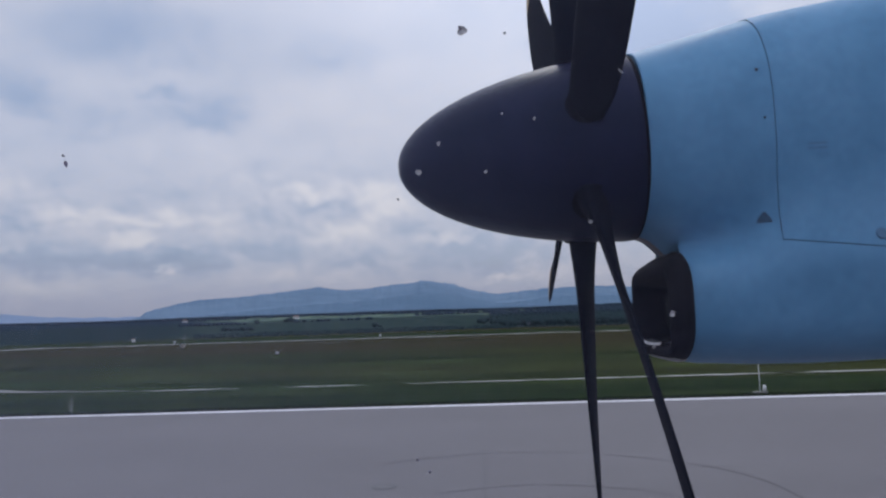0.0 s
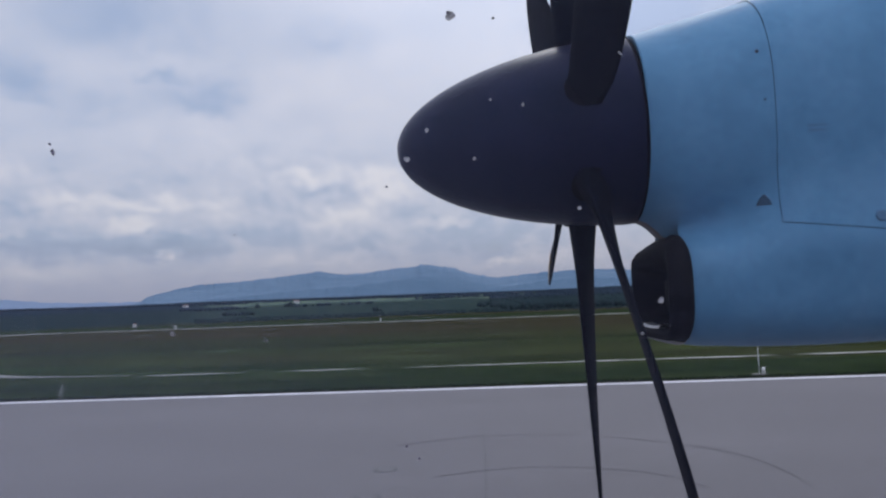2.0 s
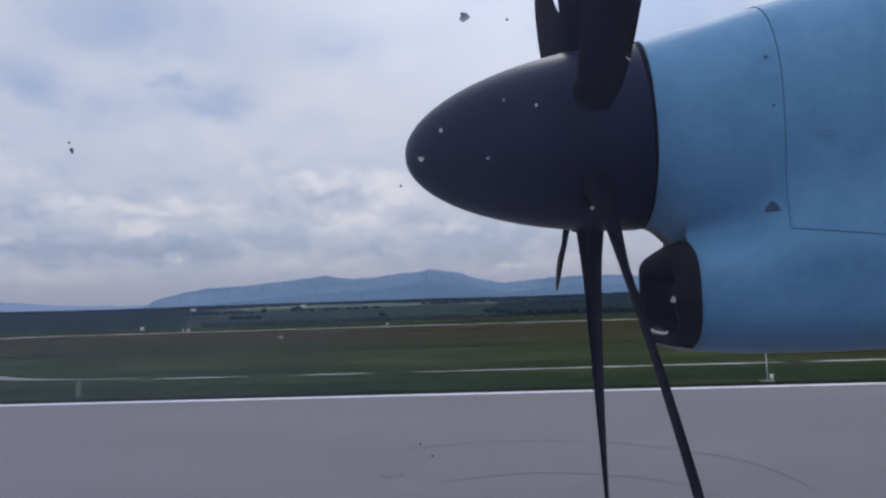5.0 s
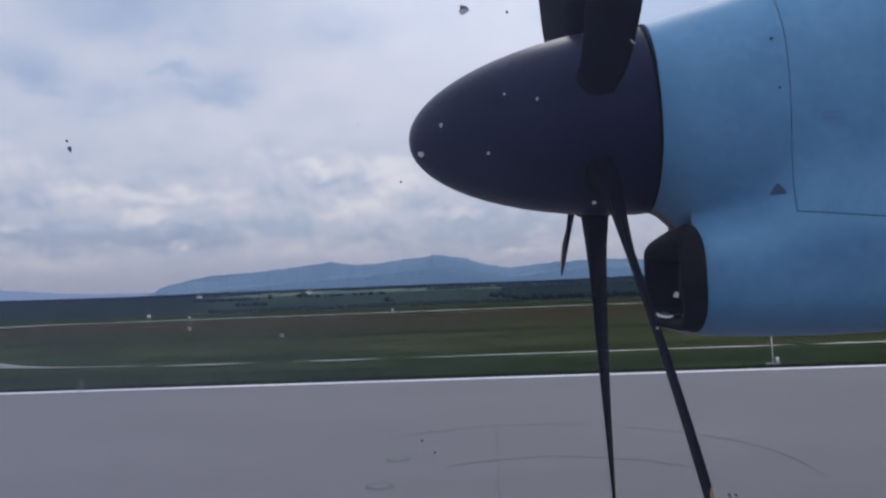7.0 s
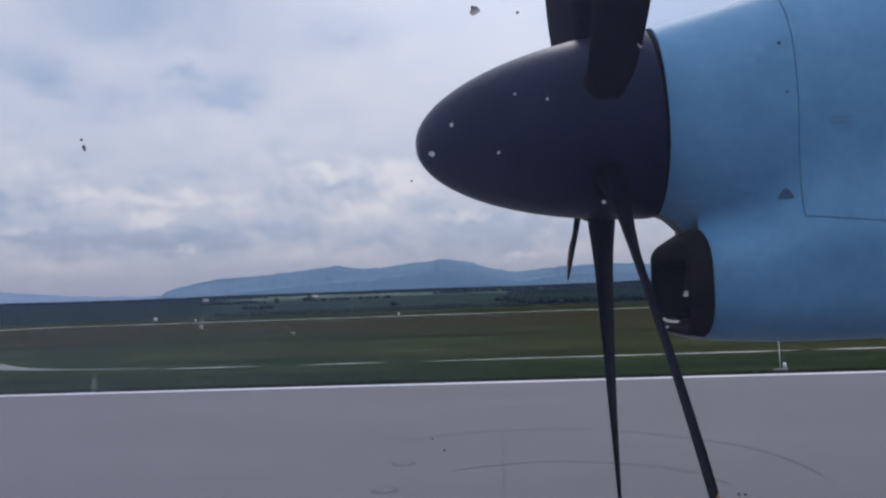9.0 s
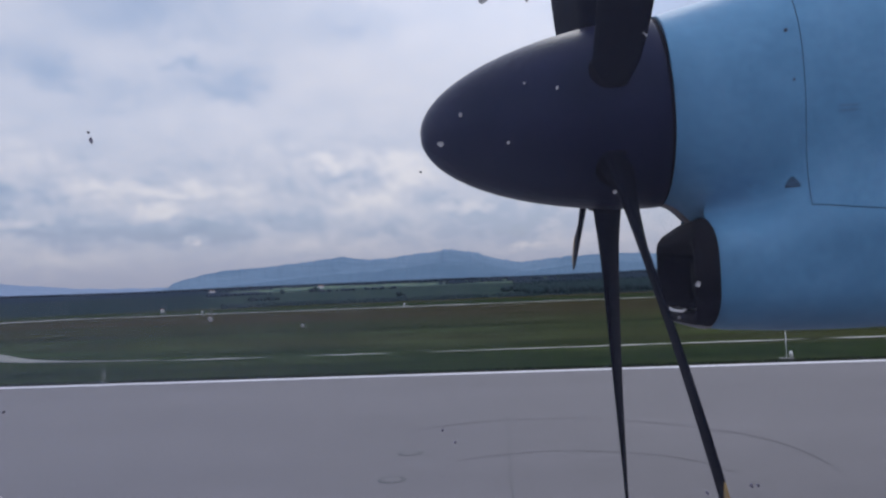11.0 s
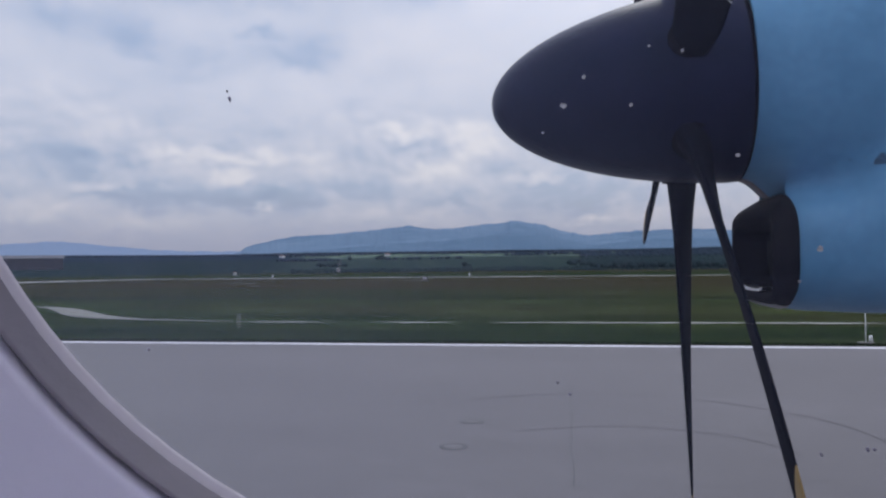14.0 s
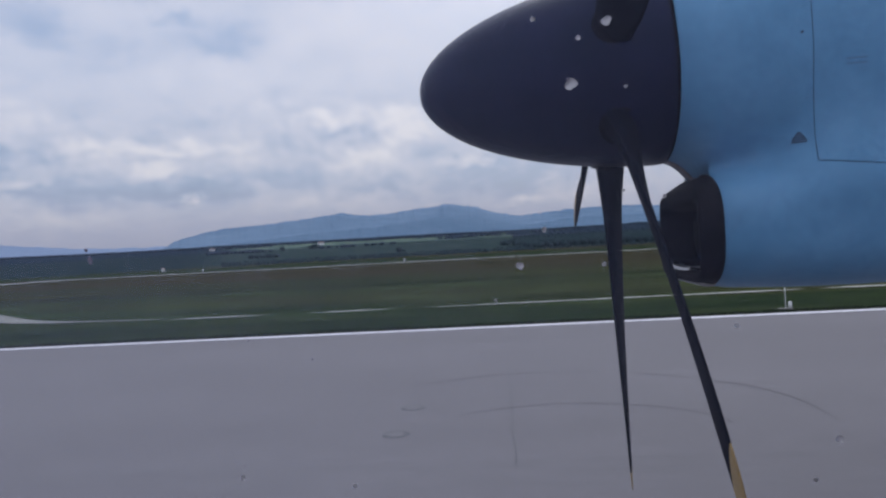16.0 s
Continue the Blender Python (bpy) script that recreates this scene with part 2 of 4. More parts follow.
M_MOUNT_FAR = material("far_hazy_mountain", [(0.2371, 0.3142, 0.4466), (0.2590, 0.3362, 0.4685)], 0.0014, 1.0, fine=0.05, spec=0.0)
M_BLUE = material("blue_aircraft_paint", [(0.1125, 0.3060, 0.5130), (0.1410, 0.3555, 0.5790), (0.1690, 0.3890, 0.6190)], 2.2, 0.45, fine=0.10, rough_var=0.20, coat=0.03, spec=0.22, bump=0.03, bump_scale=8)
M_PALE_EDGE = material("pale_edge", [(0.22, 0.22, 0.23), (0.36, 0.35, 0.36)], 9, 0.6, fine=0.3)
M_SEAM = material("dark_seam", [(0.032, 0.070, 0.12), (0.050, 0.095, 0.155)], 6, 0.7)
M_SHED = material("weathered_cladding", [(0.050, 0.048, 0.056), (0.062, 0.058, 0.064)], 0.4, 0.8, fine=0.2)
M_SHED_ROOF = material("faded_roof_sheets", [(0.105, 0.105, 0.120), (0.125, 0.125, 0.140)], 0.4, 0.8, fine=0.2)
M_GAP = material("shaded_gap", [(0.072, 0.150, 0.25), (0.092, 0.180, 0.295)], 6, 0.7)
M_SPINNER = material("black_spinner_paint", [(0.0088, 0.0100, 0.034), (0.0150, 0.0160, 0.051)], 2.5, 0.34, fine=0.1, rough_var=0.10, spec=0.13)
M_BLADE = material("black_blade_composite", [(0.004, 0.0045, 0.010), (0.006, 0.0065, 0.013)], 3, 0.75, fine=0.2, spec=0.02)
M_YELLOW = material("yellow_tip_paint", [(0.30, 0.19, 0.05), (0.38, 0.25, 0.08)], 6, 0.5, fine=0.2)
M_RUBBER = material("black_deicing_rubber", [(0.005, 0.004, 0.008), (0.008, 0.007, 0.012)], 9, 0.7, fine=0.2, spec=0.03)
M_DUCT = material("dark_duct", [(0.006, 0.006, 0.008), (0.012, 0.012, 0.014)], 5, 0.8)
M_METAL = material("bare_metal", [(0.5, 0.5, 0.52), (0.68, 0.68, 0.7)], 20, 0.3, metal=1.0, fine=0.2)
M_WHITE = material("white_paint", [(0.72, 0.72, 0.73), (0.8, 0.8, 0.8)], 4, 0.5, fine=0.1)
M_LINING = material("cabin_plastic", [(0.6200, 0.6161, 0.7526), (0.6600, 0.6565, 0.7950)], 9, 0.55, fine=0.05, bump=0.05, bump_scale=500)
# one plastic in two tones: shade put into the bezel, light into the trim
M_BEZEL = material("shaded_bezel_plastic", [(0.135, 0.125, 0.16), (0.155, 0.145, 0.18)], 14, 0.5, fine=0.05, bump=0.04, bump_scale=600)
M_TRIM = material("lit_trim_plastic", [(0.46, 0.44, 0.50), (0.50, 0.48, 0.54)], 14, 0.5, fine=0.04)
M_DARKMARK = material("faded_print", [(0.02, 0.04, 0.07), (0.035, 0.06, 0.10)], 30, 0.6)
M_FAINT = material("worn_print", [(0.10, 0.225, 0.37), (0.125, 0.26, 0.42)], 30, 0.6)
M_TAR = material("tar_crack", [(0.05, 0.05, 0.055), (0.09, 0.09, 0.095)], 3, 0.6)
M_MARK = material("tyre_rubber_film", [(0.095, 0.090, 0.096), (0.110, 0.104, 0.110)], 3, 0.8)
M_RED = material("red_paint", [(0.35, 0.05, 0.03), (0.45, 0.08, 0.05)], 5, 0.6)


def land():
    """Rolling country: dark woods to the west and along the crest, dull green fields with a few lighter pastures between."""
    m = bpy.data.materials.new("rolling_land")
    m.use_nodes = True
    tr = m.node_tree
    tr.nodes.clear()
    co = tr.nodes.new("ShaderNodeTexCoord").outputs["Object"]
    sep = nd(tr, "ShaderNodeSeparateXYZ", i0=co)
    bearing = mth(tr, "MULTIPLY", mth(tr, "ARCTAN2", sep.outputs[0], sep.outputs[1]), 57.2958)
    out = nd(tr, "ShaderNodeVectorMath", i0=co)
    out.operation = "LENGTH"
    far = mth(tr, "LOGARITHM", out.outputs["Value"], 2.718)
    plan = nd(tr, "ShaderNodeCombineXYZ", i0=mth(tr, "MULTIPLY", bearing, 0.16), i1=mth(tr, "MULTIPLY", far, 5.5)).outputs[0]
    patch = nd(tr, "ShaderNodeTexNoise", Vector=plan, Scale=1.6, Detail=5.0, Roughness=0.6, Distortion=0.6).outputs[0]
    tufty = nd(tr, "ShaderNodeTexNoise", Vector=plan, Scale=26.0, Detail=5.0, Roughness=0.7).outputs[0]
    strips = nd(tr, "ShaderNodeTexNoise", Vector=plan, Scale=5.0, Detail=4.0, Roughness=0.55, Distortion=0.3).outputs[0]
    wander = mth(tr, "MULTIPLY", mth(tr, "SUBTRACT", patch, 0.5), 14.0)
    # woods where the bearing is west of the farmland, on the crest, and in patches
    west = mth(tr, "MULTIPLY_ADD", mth(tr, "ADD", bearing, wander), -0.30, -5.6, clamp=True)
    crest = mth(tr, "MULTIPLY_ADD", mth(tr, "ADD", far, mth(tr, "MULTIPLY", mth(tr, "SUBTRACT", patch, 0.5), 0.5)), 9.0, -64.8, clamp=True)
    copses = ramp(tr, patch, [(0.55, grey(0)), (0.62, grey(0.9))])
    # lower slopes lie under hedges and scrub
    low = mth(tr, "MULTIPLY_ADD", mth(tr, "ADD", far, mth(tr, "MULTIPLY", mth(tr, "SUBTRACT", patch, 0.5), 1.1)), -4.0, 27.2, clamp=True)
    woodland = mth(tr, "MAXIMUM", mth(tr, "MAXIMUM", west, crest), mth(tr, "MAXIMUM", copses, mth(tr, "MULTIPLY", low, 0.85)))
    # trees higher up are bluer: distance haze put into their colour
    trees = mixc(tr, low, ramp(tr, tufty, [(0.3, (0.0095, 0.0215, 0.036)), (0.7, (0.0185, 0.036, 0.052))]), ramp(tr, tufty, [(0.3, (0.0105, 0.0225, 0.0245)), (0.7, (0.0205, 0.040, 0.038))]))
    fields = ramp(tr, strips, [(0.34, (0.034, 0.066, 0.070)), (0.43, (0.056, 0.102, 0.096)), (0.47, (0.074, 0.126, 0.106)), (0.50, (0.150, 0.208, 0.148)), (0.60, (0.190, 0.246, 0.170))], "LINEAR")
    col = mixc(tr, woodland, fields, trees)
    b = nd(tr, "ShaderNodeBsdfPrincipled", Base_Color=col, Roughness=0.95)
    b.inputs["Specular IOR Level"].default_value = 0.0
    tr.links.new(b.outputs[0], tr.nodes.new("ShaderNodeOutputMaterial").inputs[0])
    return m


M_LAND = land()


def film(name, color, through_light, clear=0.0):
    """A dried spot: partly lit from in front, partly by the light behind it."""
    m = bpy.data.materials.new(name)
    m.use_nodes = True
    tr = m.node_tree
    tr.nodes.clear()
    co = tr.nodes.new("ShaderNodeTexCoord").outputs["Object"]
    n = nd(tr, "ShaderNodeTexNoise", Vector=co, Scale=1500.0, Detail=3.0).outputs[0]
    col = mixc(tr, n, color, [c * 0.7 for c in color])
    a = nd(tr, "ShaderNodeBsdfDiffuse", Color=col)
    b = nd(tr, "ShaderNodeBsdfTranslucent", Color=col)
    mix = nd(tr, "ShaderNodeMixShader", i0=through_light, i1=a.outputs[0], i2=b.outputs[0])
    if clear:
        mix = nd(tr, "ShaderNodeMixShader", i0=clear, i1=mix.outputs[0], i2=nd(tr, "ShaderNodeBsdfTransparent").outputs[0])
    tr.links.new(mix.outputs[0], tr.nodes.new("ShaderNodeOutputMaterial").inputs[0])
    return m


M_SPECK = film("dried_white_spot", (0.66, 0.66, 0.70), 0.8)
M_DARKSPECK = film("dark_grit", (0.40, 0.38, 0.48), 0.7)
M_SMEAR = film("thin_dried_smear", (0.9, 0.9, 0.95), 0.8, 0.82)


# glow of the unseen strips added to fill the cabin with light
def fill_diffuser():
    m = bpy.data.materials.new("fill_diffuser")
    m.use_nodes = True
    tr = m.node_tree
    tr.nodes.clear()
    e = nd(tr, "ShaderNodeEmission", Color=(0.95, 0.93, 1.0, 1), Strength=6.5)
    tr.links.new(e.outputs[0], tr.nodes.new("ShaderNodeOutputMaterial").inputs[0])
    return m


M_LIGHT = fill_diffuser()


def glass():
    """Clear acrylic with a faint reflection and a film of fine dirt that catches the daylight."""
    m = bpy.data.materials.new("window_acrylic")
    m.use_nodes = True
    tr = m.node_tree
    tr.nodes.clear()
    clear = nd(tr, "ShaderNodeBsdfTransparent", Color=(0.985, 0.985, 0.99, 1))
    gloss = nd(tr, "ShaderNodeBsdfGlossy", Color=(1, 1, 1, 1), Roughness=0.03)
    dirt = nd(tr, "ShaderNodeBsdfTranslucent", Color=(0.60, 0.68, 1.0, 1))
    co = tr.nodes.new("ShaderNodeTexCoord").outputs["Object"]
    n = nd(tr, "ShaderNodeTexNoise", Vector=co, Scale=26.0, Detail=4.0).outputs[0]
    # film made denser towards the front, which adds a veil of haze there
    fore = ramp(tr, mth(tr, "MULTIPLY_ADD", nd(tr, "ShaderNodeSeparateXYZ", i0=co).outputs[0], -6.0, 0.5), [(0.3, grey(0)), (1.0, grey(1))])
    amount = mth(tr, "ADD", 0.0082, mth(tr, "MULTIPLY", ramp(tr, n, [(0.3, grey(0)), (0.8, grey(1))]), 0.008))
    amount = mth(tr, "ADD", amount, mth(tr, "MULTIPLY", fore, 0.034))
    mix = nd(tr, "ShaderNodeMixShader", i0=0.006, i1=clear.outputs[0], i2=gloss.outputs[0])
    both = nd(tr, "ShaderNodeMixShader", i0=amount, i1=mix.outputs[0], i2=dirt.outputs[0])
    tr.links.new(both.outputs[0], tr.nodes.new("ShaderNodeOutputMaterial").inputs[0])
    return m


M_GLASS = glass()


def tint_gloss(m, tint):
    """A coloured clear coat tints what the surface reflects."""
    for n in m.node_tree.nodes:
        if n.type == "BSDF_PRINCIPLED":
            n.inputs["Specular Tint"].default_value = (*tint, 1)


tint_gloss(M_SPINNER, (0.55, 0.78, 1.0))
tint_gloss(M_BLADE, (0.65, 0.82, 1.0))


# ---- mesh helpers ----
def mesh_object(name, verts, faces, mat, parent=None, label="", smooth=True):
    me = bpy.data.meshes.new(name)
    me.from_pydata([tuple(v) for v in verts], [], faces)
    if smooth:
        me.polygons.foreach_set("use_smooth", [True] * len(me.polygons))
    me.materials.append(mat)
    ob = new(name, me)
    ob.parent = parent
    if label:
        ob["label"] = label
    return ob


def part(name, bm, mat, parent=None, label="", smooth=False):
    me = bpy.data.meshes.new(name)
    bmesh.ops.recalc_face_normals(bm, faces=bm.faces)
    bm.to_mesh(me)
    bm.free()
    if smooth:
        me.polygons.foreach_set("use_smooth", [True] * len(me.polygons))
    me.materials.append(mat)
    ob = new(name, me)
    ob.parent = parent
    if label:
        ob["label"] = label
    return ob


def empty(name, label, category, at=(0, 0, 0), **kw):
    ob = new(name)
    ob.location = at
    return tagged(ob, label, category, **kw)


def box_bm(lo, hi, bevel=0.0, seg=2, bm=None):
    bm = bm or bmesh.new()
    size = [b - a for a, b in zip(lo, hi)]
    m = Matrix.Translation([(a + b) / 2 for a, b in zip(lo, hi)]) @ Matrix.Diagonal((*size, 1))
    made = bmesh.ops.create_cube(bm, size=1, matrix=m)
    if bevel:
        edges = {e for v in made["verts"] for e in v.link_edges}
        bmesh.ops.bevel(bm, geom=list(edges), offset=bevel, segments=seg, affect="EDGES", profile=0.5)
    return bm


def rings_mesh(rings, close_u=True, cap0=False, cap1=False):
    """Verts and faces of a skin over rings with equally many points."""
    n = len(rings[0])
    verts = [p for r in rings for p in r]
    faces = []
    for i in range(len(rings) - 1):
        for j in range(n if close_u else n - 1):
            k = (j + 1) % n
            faces.append((i * n + j, i * n + k, (i + 1) * n + k, (i + 1) * n + j))
    if cap0:
        faces.append(tuple(range(n))[::-1])
    if cap1:
        faces.append(tuple((len(rings) - 1) * n + j for j in range(n)))
    return verts, faces


def smooth_table(xs, ys, x):
    """A smooth curve through a few design values."""
    xs, ys = np.array(xs, float), np.array(ys, float)
    d = np.gradient(ys, xs)
    i = int(np.clip(np.searchsorted(xs, x) - 1, 0, len(xs) - 2))
    h = xs[i + 1] - xs[i]
    s = min(max((x - xs[i]) / h, 0), 1)
    return float((2 * s**3 - 3 * s**2 + 1) * ys[i] + (s**3 - 2 * s**2 + s) * h * d[i] + (3 * s**2 - 2 * s**3) * ys[i + 1] + (s**3 - s**2) * h * d[i + 1])


# ---- ground, runway, distance ----
def sheet(name, x0, x1, y0, y1, z, mat, label, category, nx=1, ny=1):
    xs, ys = np.linspace(x0, x1, nx + 1), np.linspace(y0, y1, ny + 1)
    verts = [(x, y, z) for y in ys for x in xs]
    faces = [(j * (nx + 1) + i, j * (nx + 1) + i + 1, (j + 1) * (nx + 1) + i + 1, (j + 1) * (nx + 1) + i) for j in range(ny) for i in range(nx)]
    return tagged(mesh_object(name, verts, faces, mat, smooth=False), label, category, kind="structure")


def ribbon(name, x0, x1, centre, width, z, mat, label, category, step=1.0, rough=0.0, kind="structure", parent=None, thick=0.0):
    """A long strip along x with uneven edges."""
    n = max(2, int((x1 - x0) / step))
    verts, faces = [], []
    for i in range(n + 1):
        x = x0 + (x1 - x0) * i / n
        c = centre(x) if callable(centre) else centre
        w = width(x) if callable(width) else width
        a = rough * noise.noise((x * 0.7, c, 1.3)) + rough * 0.6 * noise.noise((x * 3.1, c, 4.0))
        b = rough * noise.noise((x * 0.7, c, 9.3)) + rough * 0.6 * noise.noise((x * 3.1, c, 7.0))
        verts += [(x, c - w / 2 + a, z), (x, c + w / 2 + b, z)]
        if i:
            k = 2 * i
            faces.append((k - 2, k, k + 1, k - 1))
    ob = mesh_object(name, verts, faces, mat, parent, smooth=False)
    if thick:
        s = ob.modifiers.new("thickness", "SOLIDIFY")
        s.thickness = thick
    return tagged(ob, label, category, kind=kind)


def disc_ground():
    rings = [[(r * math.cos(a), r * math.sin(a), -0.03) for a in np.linspace(0, 2 * math.pi, 96, endpoint=False)] for r in (12, 60, 300, 1500, 4900)]
    v, f = rings_mesh(rings, cap0=True)
    return tagged(mesh_object("ground", v, f, M_GRASS, smooth=False), "flat airfield of short mown grass", "ground", kind="structure")


disc_ground()
sheet("runway", -1800, 1800, -23.2, 21.84, 0.0, M_ASPHALT, "grey asphalt runway with faint lengthwise streaks", "runway", 60, 6)
ribbon("runway_edge_line", -1500, 1500, 21.42, 0.38, 0.005, M_PAINT, "white painted line along the runway's edge", "runway marking", 2.0, 0.015)
ribbon("verge", -400, 400, 24.85, 6.1, -0.012, M_VERGE, "dark green grass verge beside the runway", "grass", 1.0, 0.10)
# pale strip of slabs in the grass, broken where the grass has grown over it
for a, b in ((-60, -40.5), (-13.8, -9.4), (-7.8, -4.3), (-3.2, 11.6), (11.9, 30), (31, 58)):
    ribbon("concrete_strip", a, b, 29.3, lambda x: max(0.05, 0.36 + 0.42 * noise.noise((x * 0.33, 2, 2)) + 0.10 * noise.noise((x * 1.7, 5, 2))) * min(1, 0.12 + (x - a) / 1.4, 0.12 + (b - x) / 1.4), 0.0, M_CONCRETE,
           "pale concrete strip half overgrown by grass", "strip", 0.5, 0.10, parent=None)


# short pale strips of dead grass before the taxiway
for a, b, y in ((-21.5, -17.0, 92.0), (-2.5, 3.4, 96.0), (-40.0, -36.5, 84.0)):
    ribbon("dry_strip", a, b, y, lambda x: 0.55 + 0.4 * noise.noise((x * 0.6, 3, 1)), -0.008, M_TRACK, "short pale strip of dead grass", "strip", 0.4, 0.2)


def tufts(name, count, y0, y1, x0, x1, height, seed, label):
    """Uneven grass beside the runway: little bunches of leaning blades."""
    rng = random.Random(seed)
    v, f = [], []
    for _ in range(count):
        k = rng.random() ** 1.4
        y = y0 + (y1 - y0) * k
        x = rng.uniform(x0, x1) * (0.6 + 0.4 * y / y1)
        h = height * rng.uniform(0.4, 1.25) * (0.6 + 0.8 * abs(noise.noise((x * 0.35, y * 0.5, 3))))
        for _ in range(3):
            a, lean = rng.uniform(0, 3.14), rng.uniform(-0.6, 0.6)
            w = 0.018 + 0.02 * rng.random()
            dx, dy = math.cos(a), math.sin(a)
            px, py = x + rng.uniform(-0.06, 0.06), y + rng.uniform(-0.06, 0.06)
            b = len(v)
            v += [(px - dx * w, py - dy * w, -0.03), (px + dx * w, py + dy * w, -0.03), (px + dx * w * 0.6 + lean * h * 0.4, py + dy * w * 0.6, h * 0.6), (px + lean * h, py, h)]
            f += [(b, b + 1, b + 2), (b, b + 2, b + 3)]
    return tagged(mesh_object(name, v, f, M_VERGE, smooth=False), label, "grass", kind="stuff")


tufts("edge_grass", 7000, 21.86, 22.45, -34, 30, 0.05, 21, "dark grass fringe along the asphalt's edge")

def side_path():
    """A pale track that swings away from the strip towards the far taxiway."""
    along = (-40, -31.5, -29.5, -27, -24.5, -22, -19.5, -17, -14)
    out = (40.2, 39.6, 38.8, 36.8, 34.3, 32.2, 30.8, 30.1, 29.6)
    wide = (0.30, 0.4, 0.9, 1.8, 2.2, 1.6, 0.8, 0.4, 0.25)
    verts, faces = [], []
    n = 60
    for i in range(n + 1):
        x = -14 - 26 * i / n
        y, w = smooth_table(along, out, x), smooth_table(along, wide, x)
        wob = 0.10 * noise.noise((x, 3, 3))
        verts += [(x, y - w / 2 + wob, 0.004), (x, y + w / 2 + wob * 0.4, 0.004)]
        if i:
            q = 2 * i
            faces.append((q - 2, q - 1, q + 1, q))
    return tagged(mesh_object("gravel_track", verts, faces, M_TRACK, smooth=False), "pale gravel track curving off through the grass", "track", kind="structure")


side_path()
ribbon("taxiway", -66, 900, 109.5, 2.6, 0.0, M_CONCRETE, "pale narrow taxiway far across the grass", "taxiway", 4.0, 0.5)
ribbon("taxiway_bend", -92, -66, lambda x: 109.5 + 1.25 * (x + 66) * min(1, (-66 - x) / 6 + 0.2), lambda x: 4.4 + 0.45 * (-66 - x), 0.0, M_CONCRETE, "pale taxiway bending towards the runway", "taxiway", 1.5, 0.3)
sheet("far_grass", -900, 900, 113, 150, -0.016, M_VERGE, "green grass beyond the taxiway", "grass", 20, 2)


def wood_mask(a, d):
    return noise.noise((a * 0.10, math.log(d) * 3.0, 5.5)) + 0.5 * noise.noise((a * 0.33, math.log(d) * 7, 1.5))


def pasture(a, d):
    """Where the lighter pastures lie between the woods."""
    w = 1.6 * noise.noise((d * 0.012, a * 0.2, 2.2))
    n = noise.noise((a * 0.45, d * 0.006, 7.7))
    return (-19.6 + w < a < -8.6 + w and 830 < d < 1120 and n > -0.1) or (-0.6 + w < a < 6.5 and 900 < d < 1380 and n > -0.05)


def hillside():
    """Gently rising country behind the airfield: fields and woods."""
    az = np.radians(np.linspace(-75, 60, 360))
    ds = [170, 215, 260, 320, 380, 450, 520, 580, 640, 700, 760, 830, 900, 980, 1060, 1150, 1270, 1400, 1550, 1700, 2000, 2400]
    rows = []
    for d in ds:
        row = []
        for a in az:
            k = min(1, max(0, (d - 170) / 1850))
            left = 1 / (1 + math.exp((math.degrees(a) + 19) / 3.5))
            h = 25 * (k ** 1.25) * (1 - 0.18 * left) + 2.6 * k * noise.noise((a * 6, d * 0.002, 0.7))
            if d > 2200:
                h -= 16
            row.append((d * math.sin(a), d * math.cos(a), h - 0.06))
        rows.append(row)
    v, f = rings_mesh(rows, close_u=False)
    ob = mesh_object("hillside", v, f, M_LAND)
    return tagged(ob, "gently rising green fields and woods behind the airfield", "hillside", kind="structure")


def blob(bm_verts, bm_faces, template, at, s, rng):
    tv, tf = template
    base = len(bm_verts)
    ph = rng.random() * 50
    ang = rng.random() * 6.28
    ca, sa = math.cos(ang), math.sin(ang)
    for x, y, z in tv:
        k = 1 + 0.34 * noise.noise((x * 1.7 + ph, y * 1.7, z * 1.7))
        px, py, pz = x * s[0] * k, y * s[0] * k, (z * 0.85 + 0.55) * s[1] * k
        bm_verts.append((at[0] + px * ca - py * sa, at[1] + px * sa + py * ca, at[2] + max(pz, -0.3)))
    bm_faces.extend([tuple(base + i for i in t) for t in tf])


def template_ico(sub):
    bm = bmesh.new()
    bmesh.ops.create_icosphere(bm, subdivisions=sub, radius=1)
    bm.verts.ensure_lookup_table()
    v = [tuple(x.co) for x in bm.verts]
    f = [tuple(x.index for x in fa.verts) for fa in bm.faces]
    bm.free()
    return v, f


ICO2, ICO1 = template_ico(2), template_ico(1)


def hill_height(a, d):
    k = min(1, max(0, (d - 170) / 1850))
    left = 1 / (1 + math.exp((math.degrees(a) + 19) / 3.5))
    return 25 * (k ** 1.25) * (1 - 0.18 * left) + 2.6 * k * noise.noise((a * 6, d * 0.002, 0.7)) - 0.06


def woods(name, count, d0, d1, keep, size, label, seed, template, mat=None):
    rng = random.Random(seed)
    v, f = [], []
    tries = 0
    made = 0
    while made < count and tries < count * 12:
        tries += 1
        a = radians(rng.uniform(-52, 24))
        d = d0 * (d1 / d0) ** rng.random()
        if not keep(math.degrees(a), d, rng):
            continue
        s = size * rng.uniform(0.6, 1.4)
        blob(v, f, template, (d * math.sin(a), d * math.cos(a), hill_height(a, d)), (s * rng.uniform(0.7, 1.25), s), rng)
        made += 1
    return tagged(mesh_object(name, v, f, mat or M_WOOD), label, "trees", kind="stuff")


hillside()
# low scrub at the airfield's end, hedges and woods on the rise, and the wooded crest
def hedge_rule(a, d, r):
    if a < -20.5:
        return False
    if a < 1:
        return d < 360 and wood_mask(a, d) > -0.05
    return True


def copse_rule(a, d, r):
    return a > -22 and not pasture(a, d) and not (a < 1 and wood_mask(a, d) < 0.25)


